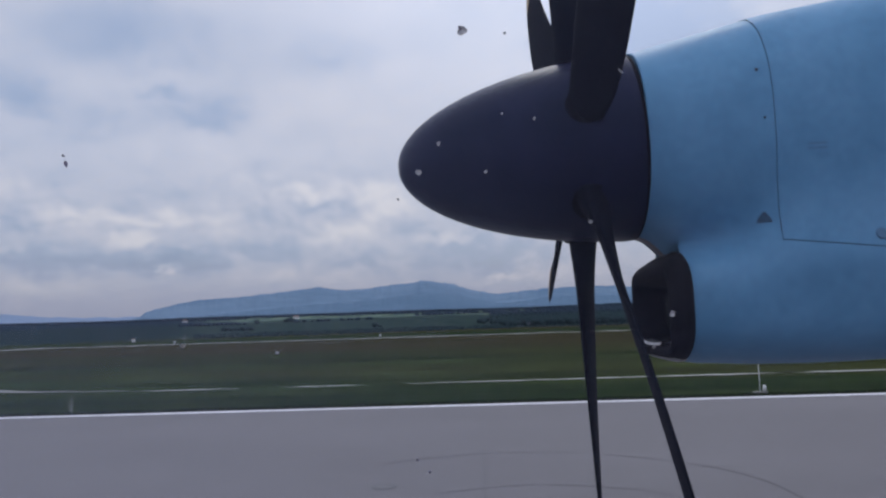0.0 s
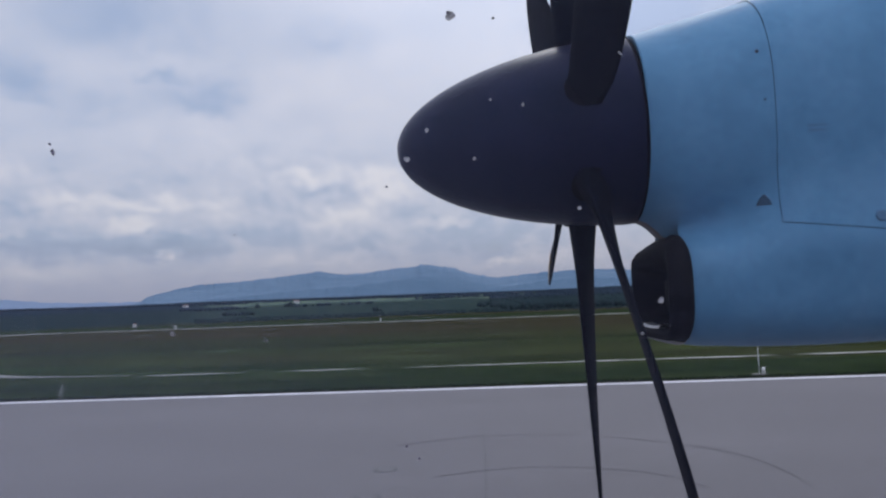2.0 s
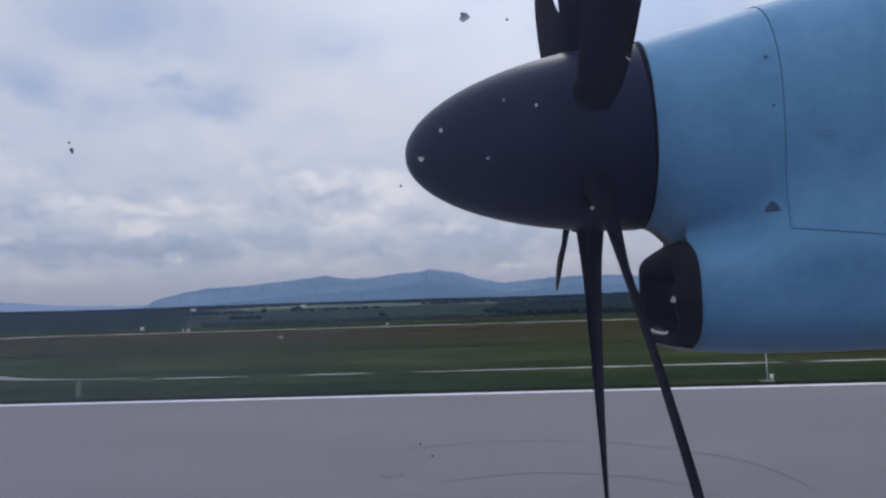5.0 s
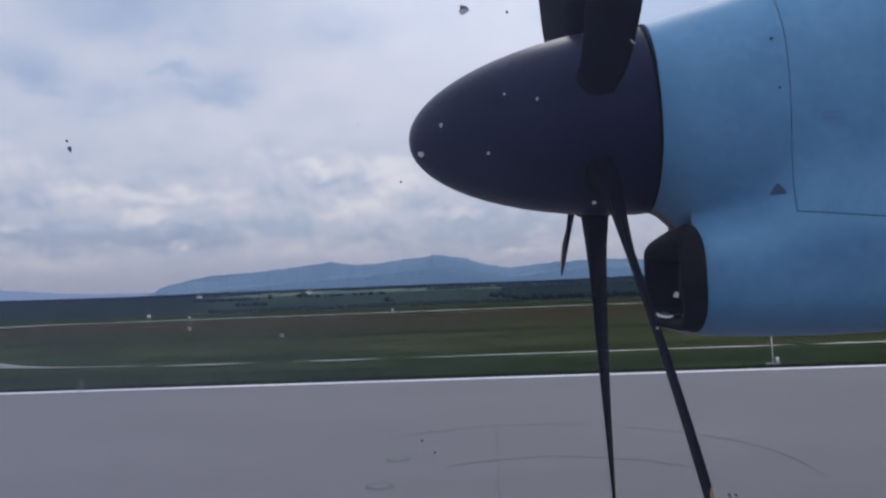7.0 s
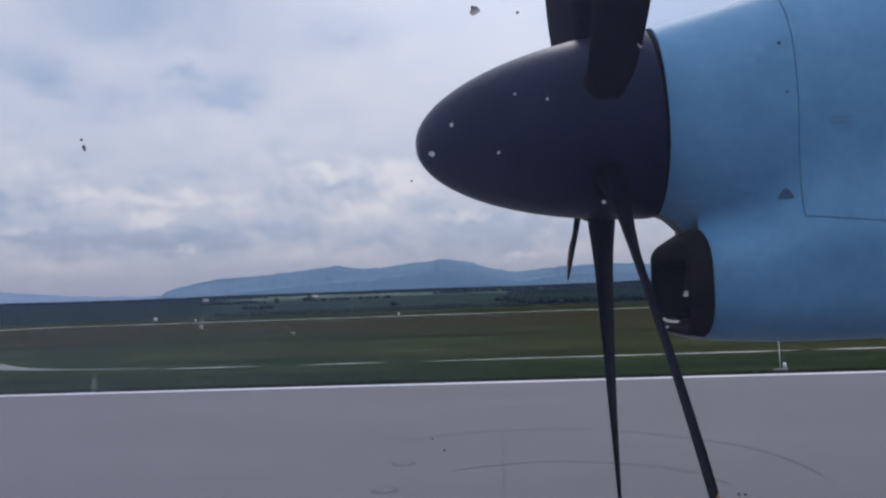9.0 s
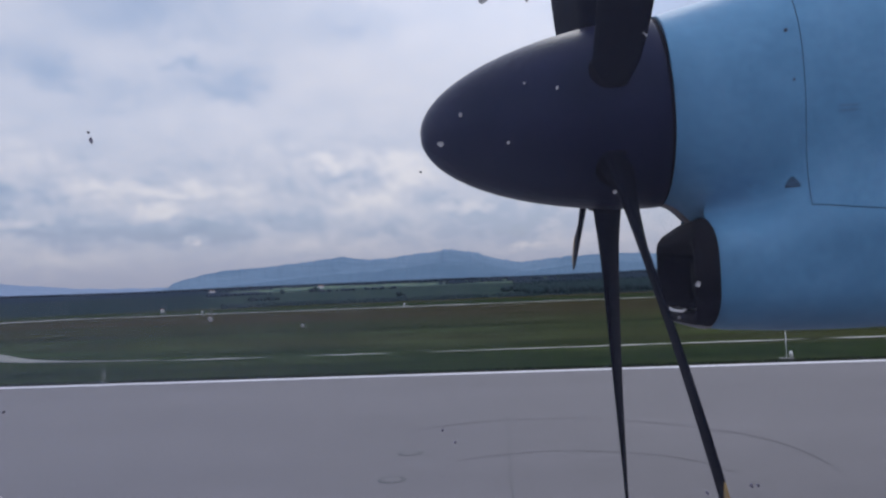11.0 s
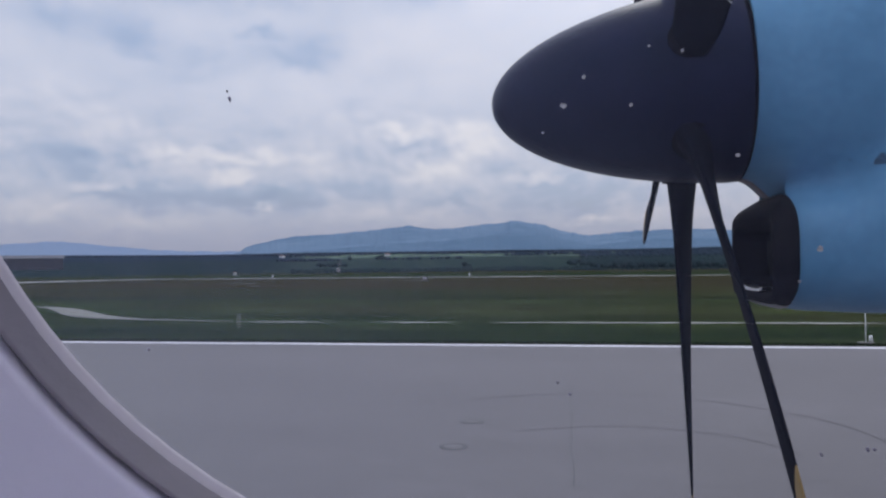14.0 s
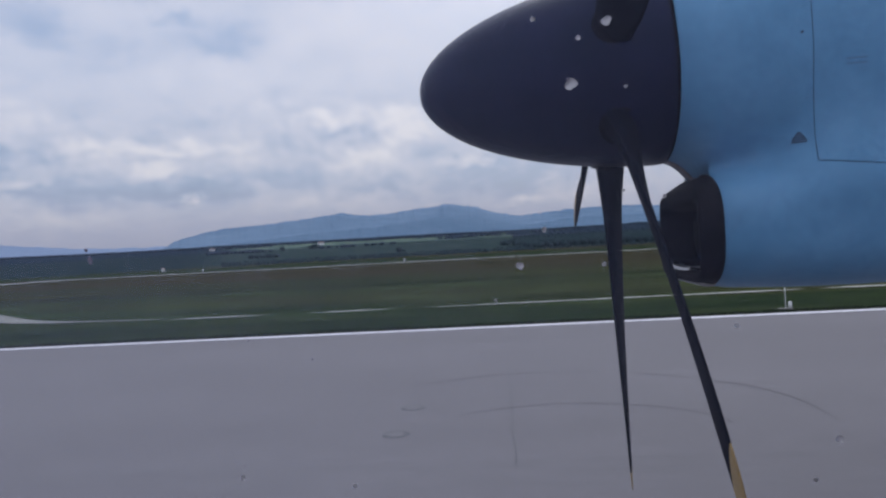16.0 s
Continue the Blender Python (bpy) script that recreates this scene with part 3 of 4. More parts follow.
woods("scrub", 2600, 165, 225, lambda a, d, r: a > -21 and r.random() < 0.6 + 0.6 * noise.noise((a * 0.4, 0, 0)), 0.22, "dark green scrub along the airfield's far side", 1, ICO1)
woods("hedges", 4200, 250, 560, hedge_rule, 0.85, "dark green hedges and low woodland", 2, ICO1)
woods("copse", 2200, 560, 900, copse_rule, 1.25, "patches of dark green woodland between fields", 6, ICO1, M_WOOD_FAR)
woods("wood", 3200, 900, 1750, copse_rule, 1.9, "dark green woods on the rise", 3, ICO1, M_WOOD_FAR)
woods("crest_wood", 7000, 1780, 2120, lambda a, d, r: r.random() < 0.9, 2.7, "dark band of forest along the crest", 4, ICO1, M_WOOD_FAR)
woods("grove", 2200, 190, 330, lambda a, d, r: a > 2.5 + 4 * noise.noise((a, d * 0.02, 8)), 1.1, "dense dark green grove beside the airfield", 5, ICO1)
woods("field_trees", 26, 600, 640, lambda a, d, r: abs(a + 16.9) < 0.35 or abs(a + 14.2) < 0.4, 1.9, "small clumps of trees in the pasture", 7, ICO2)


def farmhouse(a, d, length, turn):
    a = radians(a)
    at = (d * math.sin(a), d * math.cos(a), hill_height(a, d) - 0.3)
    house = empty("farmhouse", "far white farmhouse with a reddish pitched roof among fields", "house", at, group="far farmhouses")
    house.rotation_euler = (0, 0, turn)
    part("wall", box_bm((-length / 2, -3, 0), (length / 2, 3, 2.8)), M_WHITE, house, "white plastered walls")
    v = [(sx * (length / 2 + 0.3), y, z) for sx in (-1, 1) for y, z in ((-3.4, 2.6), (3.4, 2.6), (0, 4.6))]
    mesh_object("roof", v, [(0, 2, 1), (3, 4, 5), (0, 3, 5, 2), (1, 2, 5, 4), (0, 1, 4, 3)], M_ROOF, house, "reddish tiled pitched roof", smooth=False)
    for x in (-0.3, 0.25):
        part("window", box_bm((x * length - 0.5, -3.04, 1.0), (x * length + 0.5, -2.96, 2.1)), M_SEAM, house)


farmhouse(-13.7, 1010, 7.0, 0.3)
farmhouse(-21.6, 1150, 6, -0.5)


def far_shed(a, d, length, height):
    """A long grey building at the airfield's edge."""
    a = radians(a)
    shed = empty("shed", "long grey-brown shed with a pale roof far across the airfield", "building", (d * math.sin(a), d * math.cos(a), hill_height(a, d) - 0.3))
    shed.rotation_euler = (0, 0, -a)
    h = height
    part("wall", box_bm((-length / 2, -6, 0), (length / 2, 6, h)), M_SHED, shed, "grey-brown clad walls")
    v = [(sx * (length / 2 + 0.5), y, z) for sx in (-1, 1) for y, z in ((-6.6, h - 0.1), (6.6, h - 0.1), (0, h + 1.1))]
    mesh_object("roof", v, [(0, 2, 1), (3, 4, 5), (0, 3, 5, 2), (1, 2, 5, 4), (0, 1, 4, 3)], M_SHED_ROOF, shed, "pale low-pitched roof", smooth=False)


far_shed(-38.6, 320, 24, 4.6)


def range_mesh(name, az, el, dist, depth, mat, label, seed, rough):
    """A mountain range: a crest over a few design azimuths (degrees) and elevations, and its slopes."""
    n, rows = 700, 18
    out = []
    for j in range(rows + 1):
        s = j / rows
        row = []
        for i in range(n + 1):
            a = az[0] + (az[-1] - az[0]) * i / n
            e = smooth_table(az, el, a) + rough * noise.noise((a * 0.9, seed, 0)) + rough * 0.6 * noise.noise((a * 2.7, seed, 3)) + rough * 0.6 * noise.noise((a * 5.3, seed, 6)) * s ** 3 + rough * 0.3 * noise.noise((a * 13, seed, 8)) * s ** 4
            top = dist * math.tan(radians(max(e, 0.05)))
            rid = noise.noise((a * 0.55, s * 1.5, seed + 2)) * 0.16 + noise.noise((a * 1.3 + s * 1.4, s * 3, seed + 5)) * 0.12
            h = top * (s ** 0.85) * (1 + rid * (1 - s) * 2 * s ** 0.3)
            d = dist - depth * (1 - s) + depth * 0.25 * rid * (1 - s)
            row.append((d * math.sin(radians(a)), d * math.cos(radians(a)), h - 2 * (1 - s)))
        out.append(row)
    v, f = rings_mesh(out, close_u=False)
    return tagged(mesh_object(name, v, f, mat), label, "mountains", kind="structure")


# the blue of these ranges is haze carried by their materials' colour
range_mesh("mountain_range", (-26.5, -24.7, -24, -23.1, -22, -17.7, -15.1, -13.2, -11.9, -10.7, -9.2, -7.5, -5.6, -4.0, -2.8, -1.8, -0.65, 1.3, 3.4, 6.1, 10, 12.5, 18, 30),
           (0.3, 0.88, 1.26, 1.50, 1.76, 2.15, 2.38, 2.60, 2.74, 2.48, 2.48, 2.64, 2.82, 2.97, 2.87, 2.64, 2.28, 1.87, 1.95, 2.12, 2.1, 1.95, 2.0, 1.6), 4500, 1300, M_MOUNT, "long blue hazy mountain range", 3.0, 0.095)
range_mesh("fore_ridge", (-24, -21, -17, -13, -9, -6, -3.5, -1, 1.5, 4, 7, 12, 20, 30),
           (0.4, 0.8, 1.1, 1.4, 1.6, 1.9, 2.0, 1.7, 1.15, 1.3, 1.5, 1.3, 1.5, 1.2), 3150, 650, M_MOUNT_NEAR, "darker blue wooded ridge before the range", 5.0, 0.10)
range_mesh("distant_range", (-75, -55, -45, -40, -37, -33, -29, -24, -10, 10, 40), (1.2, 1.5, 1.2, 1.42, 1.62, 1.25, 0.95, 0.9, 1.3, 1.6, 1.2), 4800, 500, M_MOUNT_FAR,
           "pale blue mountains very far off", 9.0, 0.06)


# ---- engine nacelle ----
AX_Y = 3.30
nacelle = empty("engine_nacelle", "blue painted turboprop engine nacelle under the wing", "engine nacelle", (1.2, AX_Y, 2.3))
NAC = Matrix.Translation((-1.2, -AX_Y, -2.3))


def in_nacelle(ob):
    """The part keeps its place in the aircraft."""
    ob.parent = nacelle
    ob.matrix_parent_inverse = NAC
    return ob


UP_X = (0.66, 0.70, 0.76, 0.81, 0.95, 1.20, 1.50, 2.0, 2.8, 3.6)
UP_TOP = (3.575, 3.585, 3.601, 3.615, 3.648, 3.698, 3.745, 3.80, 3.82, 3.76)
UP_BOT = (2.788, 2.775, 2.746, 2.694, 2.68, 2.68, 2.68, 2.68, 2.66, 2.70)
UP_W = (0.395, 0.400, 0.403, 0.4055, 0.412, 0.428, 0.455, 0.50, 0.52, 0.46)
LO_X = (0.75, 0.85, 1.0, 1.3, 1.8, 2.8, 3.6)
LO_TOP = (2.655, 2.70, 2.72, 2.74, 2.78, 2.9, 3.0)
LO_BOT = (2.285, 2.242, 2.228, 2.220, 2.235, 2.33, 2.55)
LO_W = (0.345, 0.385, 0.40, 0.425, 0.46, 0.47, 0.36)
PHI = 144
SEAM_X0, SEAM_X1 = 1.1770, 1.1783


def upper_section(x, n=PHI):
    t, b, w = smooth_table(UP_X, UP_TOP, x), smooth_table(UP_X, UP_BOT, x), smooth_table(UP_X, UP_W, x)
    return (t + b) / 2, (t - b) / 2, w


def union_ring(x, shrink=0.0):
    """Upper engine cowl and lower intake cowl melted into one outline."""
    cz, hz, w = upper_section(x)
    t, b, lw = smooth_table(LO_X, LO_TOP, x), smooth_table(LO_X, LO_BOT, x), smooth_table(LO_X, LO_W, x)
    lz, lh = (t + b) / 2, (t - b) / 2
    c = 2.76
    rho = np.arange(0.05, 1.3, 0.002)
    ring = []
    for j in range(PHI):
        p = 2 * math.pi * j / PHI
        y, z = -np.cos(p) * rho, c + np.sin(p) * rho
        e = 2 + 0.5 * min(1, max(0, (x - 0.9) / 0.4))
        fu = ((np.abs(y / w) ** e + np.abs((z - cz) / hz) ** e) ** (1 / e) - 1) * min(w, hz)
        fl = ((np.abs(y / lw) ** 3 + np.abs((z - lz) / lh) ** 3) ** (1 / 3) - 1) * min(lw, lh)
        u = min(1, max(0, (x - 0.86) / 0.45))
        k = 0.09 + 0.26 * u * u * (3 - 2 * u)
        h = np.clip(0.5 + 0.5 * (fl - fu) / k, 0, 1)
        f = fl * (1 - h) + fu * h - k * h * (1 - h)
        inside = np.nonzero(f < 0)[0]
        r = rho[inside[-1]] + 0.001 if len(inside) else 0.1
        if len(inside) and inside[-1] + 1 < len(rho):
            f0, f1 = f[inside[-1]], f[inside[-1] + 1]
            r = rho[inside[-1]] + 0.002 * f0 / (f0 - f1)
        r -= shrink
        ring.append((x, AX_Y - math.cos(p) * r, c + math.sin(p) * r))
    return ring


def upper_ring(x, shrink=0.0):
    cz, hz, w = upper_section(x)
    return [(x, AX_Y - math.cos(2 * math.pi * j / PHI) * (w - shrink), cz + math.sin(2 * math.pi * j / PHI) * (hz - shrink)) for j in range(PHI)]


def slanted(p):
    """The cover's front seam leans forward over its upper part."""
    w = max(0.0, 1 - abs(p[0] - 1.195) / 0.14)
    k = min(1.0, max(0.0, (p[2] - 2.74) / 0.34))
    # the lengthwise seam drops a little towards the tail
    drop = 0.11 * min(0.8, max(0.0, p[0] - 1.195)) * max(0.0, 1 - abs(p[2] - 2.70) / 0.14)
    return (p[0] - 0.010 * w * k * k * (3 - 2 * k), p[1], p[2] - drop)


def build_cowl():
    # short neck of the round cowl in front of the intake
    neck = [upper_ring(x) for x in (0.690, 0.70, 0.72, 0.75, 0.78, 0.81, 0.84, 0.86)]
    v, f = rings_mesh([upper_ring(0.715, 0.34), upper_ring(0.713, 0.24), upper_ring(0.711, 0.14), upper_ring(0.709, 0.08), upper_ring(0.706, 0.04), upper_ring(0.696, 0.012)] + neck, cap0=True)
    in_nacelle(mesh_object("nose_cowl", v, f, M_BLUE, label="blue ring of cowl behind the spinner"))
    xs = [0.834, 0.848, 0.870, 0.90, 0.93, 0.97, 1.02, 1.08, 1.14, SEAM_X0, SEAM_X1, 1.22, 1.27, 1.34, 1.44, 1.56, 1.7, 1.85, 2.05, 2.3, 2.6, 3.0, 3.6]
    rings = [[slanted(p) for p in union_ring(x)] for x in xs]
    v, f = rings_mesh(rings)
    s = xs.index(SEAM_X0)
    lo_j = PHI - 3          # the lengthwise seam, a little under the widest line, towards the cabin
    hi_j = PHI // 2 + 3
    body, door = [], []
    for i in range(len(xs) - 1):
        for j in range(PHI):
            q = f[i * PHI + j]
            upper = j < hi_j or j >= lo_j
            if i == s and upper:
                continue
            (door if i > s and upper else body).append(q)
    in_nacelle(mesh_object("cowl", v, body, M_BLUE, label="blue fixed cowl round the intake"))
    in_nacelle(mesh_object("cowl_door", [(p[0] + 0.0015, p[1] + 0.0, p[2] + 0.0035) for p in v], door, M_BLUE, label="large blue hinged engine cover panel"))
    # pale strip under the neck, between spinner and intake
    def strip(x, grow):
        cz, hz, w = upper_section(x)
        return [(x, AX_Y + math.sin(a) * (w + grow), cz - math.cos(a) * (hz + grow)) for a in np.linspace(-0.115, 0.115, 13)]
    spots = np.linspace(0.70, 0.862, 12)
    v, f = rings_mesh([strip(x, 0.0035) + strip(x, -0.002)[::-1] for x in spots], cap0=True, cap1=True)
    in_nacelle(mesh_object("neck_strip", v, f, M_PALE_EDGE, label="pale strip under the cowl's neck"))
    inner = [union_ring(x, 0.007) for x in xs[3:]]
    v, f = rings_mesh(inner, cap1=True)
    in_nacelle(mesh_object("cowl_frame", v, f, M_GAP, label="dark frame under the panel gaps"))


build_cowl()


def lip_ring(x, w, lo, hi, n=96, square=3.0):
    out = []
    for j in range(n):
        a = 2 * math.pi * j / n
        c, s = math.cos(a), math.sin(a)
        e = 2 / square
        out.append((x, AX_Y - w * math.copysign(abs(c) ** e, c), (lo + hi) / 2 + (hi - lo) / 2 * math.copysign(abs(s) ** e, s)))
    return out


def build_intake():
    # the mouth is boxy and its upper edge leans back
    rows = [(0.90, 0.300, 2.330, 2.565, 5.0), (0.82, 0.305, 2.325, 2.568, 6.0), (0.775, 0.314, 2.314, 2.578, 7.0), (0.752, 0.326, 2.302, 2.588, 7.5), (0.745, 0.339, 2.290, 2.610, 8.0),
            (0.748, 0.352, 2.277, 2.632, 8.0), (0.762, 0.364, 2.264, 2.653, 6.5), (0.80, 0.376, 2.252, 2.682, 4.4), (0.830, 0.386, 2.241, 2.703, 3.0), (0.838, 0.374, 2.252, 2.692, 3.0)]
    rings = [lip_ring(x, w, lo, hi, 96, q) for x, w, lo, hi, q in rows]
    v, f = rings_mesh(rings)
    in_nacelle(mesh_object("intake_lip", v, f, M_RUBBER, label="black rubber lip of the air intake"))
    duct = [lip_ring(0.89, 0.30, 2.33, 2.612), lip_ring(1.15, 0.27, 2.35, 2.6), lip_ring(1.5, 0.2, 2.42, 2.6)]
    v, f = rings_mesh(duct, cap1=True)
    in_nacelle(mesh_object("intake_duct", v, f, M_DUCT, label="dark air duct"))
    # bare metal strip along the lower edge of the opening
    pts = [p for p in lip_ring(0.760, 0.300, 2.309, 2.64, 144) if p[2] < 2.318 and abs(p[1] - AX_Y) < 0.27]
    pts.sort(key=lambda p: p[1])
    verts, faces = [], []
    for k, p in enumerate(pts):
        verts += [(p[0] - 0.012, p[1], p[2]), (p[0] - 0.006, p[1], p[2] + 0.010), (p[0] + 0.035, p[1], p[2] + 0.012), (p[0] + 0.035, p[1], p[2] - 0.002)]
        if k:
            b = 4 * k
            faces += [(b - 4 + i, b - 4 + (i + 1) % 4, b + (i + 1) % 4, b + i) for i in range(4)]
    in_nacelle(mesh_object("intake_sill", verts, faces, M_METAL, label="bright metal strip along the intake's lower edge", smooth=False))

    # pale edge along the lip's underside
    low = [k for k in range(96) if lip_ring(0.8, 0.37, 0, 1, 96, 5.0)[k][2] < 0.035]
    low.sort(key=lambda k: lip_ring(0.8, 0.37, 0, 1, 96, 5.0)[k][1])
    rims = []
    for x, w, lo, hi, q in ((0.770, 0.3655, 2.264, 2.653, 6.5), (0.770, 0.3655, 2.258, 2.653, 6.5), (0.800, 0.3775, 2.246, 2.682, 4.4), (0.826, 0.3855, 2.238, 2.70, 3.2), (0.826, 0.3855, 2.244, 2.70, 3.2)):
        ring = lip_ring(x, w, lo, hi, 96, q)
        rims.append([ring[k] for k in low])
    v, f = rings_mesh(rims, close_u=False)
    in_nacelle(mesh_object("intake_edge", v, f, M_PALE_EDGE, label="pale edge under the intake"))


build_intake()

from mathutils.bvhtree import BVHTree


def nacelle_surface():
    """A finder of places on the nacelle's skin, seen level from the cabin."""
    xs = [0.852, 0.9, 0.97, 1.02, 1.08, 1.13, 1.2, 1.26, 1.34, 1.44, 1.56, 1.7, 1.85]
    v, f = rings_mesh([union_ring(x) for x in xs])
    tree = BVHTree.FromPolygons(v, f)

    def at(x, z):
        hit, normal, _, _ = tree.ray_cast(Vector((x, 1.0, z)), Vector((0, 1, 0)))
        return hit, normal
    return at


ON_NACELLE = nacelle_surface()


def on_skin(name, x, z, w, h, mat, label, proud=0.003, bevel=0.001, turn=0.0, shape="box"):
    hit, normal = ON_NACELLE(x, z)
    if normal.y > 0:
        normal = -normal
    bm = bmesh.new()
    if shape == "box":
        box_bm((-w / 2, -h / 2, -0.004), (w / 2, h / 2, proud), bevel, 1, bm)
    else:
        bmesh.ops.create_cone(bm, cap_ends=True, segments=20, radius1=w / 2, radius2=w / 2 * 0.8, depth=proud + 0.004, matrix=Matrix.Translation((0, 0, proud / 2 - 0.002)))
    out = normal.normalized()
    side = Vector((0, 0, 1)).cross(out).normalized()
    up = out.cross(side)
    m = Matrix((side, up, out)).transposed().to_4x4() @ Matrix.Rotation(turn, 4, "Z")
    m.translation = hit
    bm.transform(m)
    return in_nacelle(part(name, bm, mat, label=label))


def skin_details():
    on_skin("fastener", 1.122, 3.378, 0.017, 0.017, M_DARKMARK, "dark quarter-turn fastener", shape="disc")
    for x, z in ((1.140, 3.05), (1.150, 2.94), (1.232, 3.30), (1.236, 3.16), (1.240, 3.02), (1.244, 2.88)):
        on_skin("fastener", x, z, 0.006, 0.006, M_FAINT, "small worn fastener", shape="disc")
    on_skin("fastener", 1.132, 3.181, 0.011, 0.011, M_DARKMARK, "dark quarter-turn fastener", shape="disc")
    # a small printed warning: a triangle over lines that cannot be read
    for k, w in enumerate((0.018, 0.034, 0.05, 0.062, 0.066)):
        on_skin("placard_line", 1.128, 2.819 - 0.0085 * k, w * 0.85, 0.0055, M_DARKMARK, "dark printed bar of a small warning mark", 0.0012, 0)
    for k in range(2):
        on_skin("placard_line", 1.317, 3.071 - 0.018 * k, 0.07, 0.005, M_FAINT, "faint printed bar", 0.0012, 0)
    on_skin("drain_port", 1.515, 2.715, 0.045, 0.045, M_FAINT, "worn round drain port", 0.002, shape="disc")
    for k in range(4):
        on_skin("rivet", 0.99 + 0.045 * k, 2.80 + 0.004 * k, 0.006, 0.006, M_DARKMARK, "tiny dark rivet", 0.001, shape="disc")


skin_details()

# ---- propeller ----
PROP = (0.47, AX_Y, 3.165)
propeller = empty("propeller", "stopped six-bladed black propeller with a black pointed spinner", "propeller", PROP)
propeller.rotation_euler = (0, radians(-2.9), 0)


def build_spinner():
    ss = [0, 0.004, 0.012, 0.025, 0.045, 0.07, 0.10, 0.14, 0.19, 0.25, 0.32, 0.40, 0.49, 0.58, 0.68, 0.78, 0.88, 0.97, 1.005, 1.02]
    rings = []
    for s in ss:
        r = 0.413 * math.sqrt(max(0.0, 1 - (1 - s / 1.05) ** 1.85))
        if s > 1.0:
            r -= 0.010 * (s - 1.0) / 0.02
        rings.append([(-0.80 + s, -r * math.cos(a), r * math.sin(a)) for a in np.linspace(0, 2 * math.pi, 96, endpoint=False)])
    v, f = rings_mesh(rings[1:], cap0=True, cap1=True)
    mesh_object("spinner", v, f, M_SPINNER, propeller, "satin black pointed spinner cone")
    # the thin gap ring at the back plate
    rings = [[(x, -r * math.cos(a), r * math.sin(a)) for a in np.linspace(0, 2 * math.pi, 96, endpoint=False)] for x, r in ((0.185, 0.30), (0.185, 0.404), (0.208, 0.408), (0.216, 0.408), (0.229, 0.397), (0.229, 0.30))]
    v, f = rings_mesh(rings)
    mesh_object("back_plate", v, f, M_RUBBER, propeller, "black back plate ring of the spinner")


build_spinner()


def build_shaft():
    """Shaft with a wide flange that is bolted against the engine's front."""
    prof = [(0.05, 0.14)] + [(x, 0.14) for x in np.linspace(0.06, 0.20, 12)] + [(0.225, r) for r in np.linspace(0.15, 0.35, 16)] + [(0.252, r) for r in np.linspace(0.35, 0.15, 16)] + [(x, 0.14) for x in np.linspace(0.26, 0.34, 8)]
    v, f = rings_mesh([[(x, -r * math.cos(a), r * math.sin(a)) for a in np.linspace(0, 2 * math.pi, 64, endpoint=False)] for x, r in prof], cap0=True, cap1=True)
    mesh_object("shaft", v, f, M_METAL, propeller, "bare metal propeller shaft and flange")


build_shaft()
BL_R = (0.34, 0.45, 0.6, 0.9, 1.25, 1.6, 1.85, 1.98, 2.05)
BL_C = (0.17, 0.21, 0.28, 0.345, 0.34, 0.31, 0.26, 0.19, 0.07)
BL_T = (0.13, 0.10, 0.06, 0.042, 0.030, 0.021, 0.015, 0.011, 0.006)
BL_B = (29, 27, 23, 17.5, 14, 11.5, 10, 9, 9)
BL_S = (0.0, 0.0, 0.0, -0.01, -0.02, 0.0, 0.04, 0.075, 0.11)


def blade_rings(r0, r1, n):
    rings = []
    for i in range(n + 1):
        r = r0 + (r1 - r0) * i / n
        c, t, b, sw = (smooth_table(BL_R, tab, r) for tab in (BL_C, BL_T, BL_B, BL_S))
        b = radians(b)
        cd, td = Vector((math.sin(b), -math.cos(b), 0)), Vector((math.cos(b), math.sin(b), 0))
        ring = []
        for j in range(28):
            a = 2 * math.pi * j / 28
            u = 0.5 * math.cos(a)
            th = 0.5 * math.sin(a) * (1.0 - 0.55 * (u + 0.5) * min(1, max(0, (r - 0.4) / 0.4)))
            p = cd * (u * c + sw) + td * (th * t) + Vector((0, 0, r))
            ring.append(tuple(p))
        rings.append(ring)
    return rings


def build_blade():
    v, f = rings_mesh(blade_rings(0.34, 1.86, 34), cap0=True)
    blade = mesh_object("blade", v, f, M_BLADE, propeller, "black curved propeller blade")
    v, f = rings_mesh(blade_rings(1.86, 2.05, 10), cap1=True)
    mesh_object("blade_tip", v, f, M_YELLOW, blade, "yellow painted blade tip")
    # short white balance mark across the leading edge
    band = []
    for ring in blade_rings(0.800, 0.808, 1):
        mid = sum((Vector(p) for p in ring), Vector()) / len(ring)
        pts = [Vector(ring[j % 28]) for j in range(-2, 3)]
        out = [p + (p - mid).normalized() * 0.0025 for p in pts]
        band.append([tuple(p) for p in out + pts[::-1]])
    v, f = rings_mesh(band, cap0=True, cap1=True)
    mesh_object("balance_mark", v, f, M_WHITE, blade, "short white painted mark", smooth=False)
    bm = bmesh.new()
    bmesh.ops.create_cone(bm, cap_ends=True, segments=28, radius1=0.10, radius2=0.085, depth=0.08, matrix=Matrix.Translation((0, 0, 0.355)))
    part("cuff", bm, M_RUBBER, blade, "dark rubber cuff at the blade's root", smooth=True)
    return blade


def place_blades():
    first = build_blade()
    phase = -13.0
    for k in range(6):
        turn = Matrix.Rotation(radians(180 - (phase + 60 * k)), 4, "X")
        if k == 0:
            first.matrix_basis = turn
        else:
            copy_thing(first, turn)


place_blades()


# ---- fuselage, cabin and window ----
FUS_Y, FUS_Z = -1.20, 2.58
WIN_X, WIN_Z, WIN_W, WIN_H = 0.0060, 2.5951, 0.1473, 0.2053    # the window's middle and half sizes
X_OPEN = [(-4.06 + 0.79 * k, -3.80 + 0.79 * k) for k in range(11)]


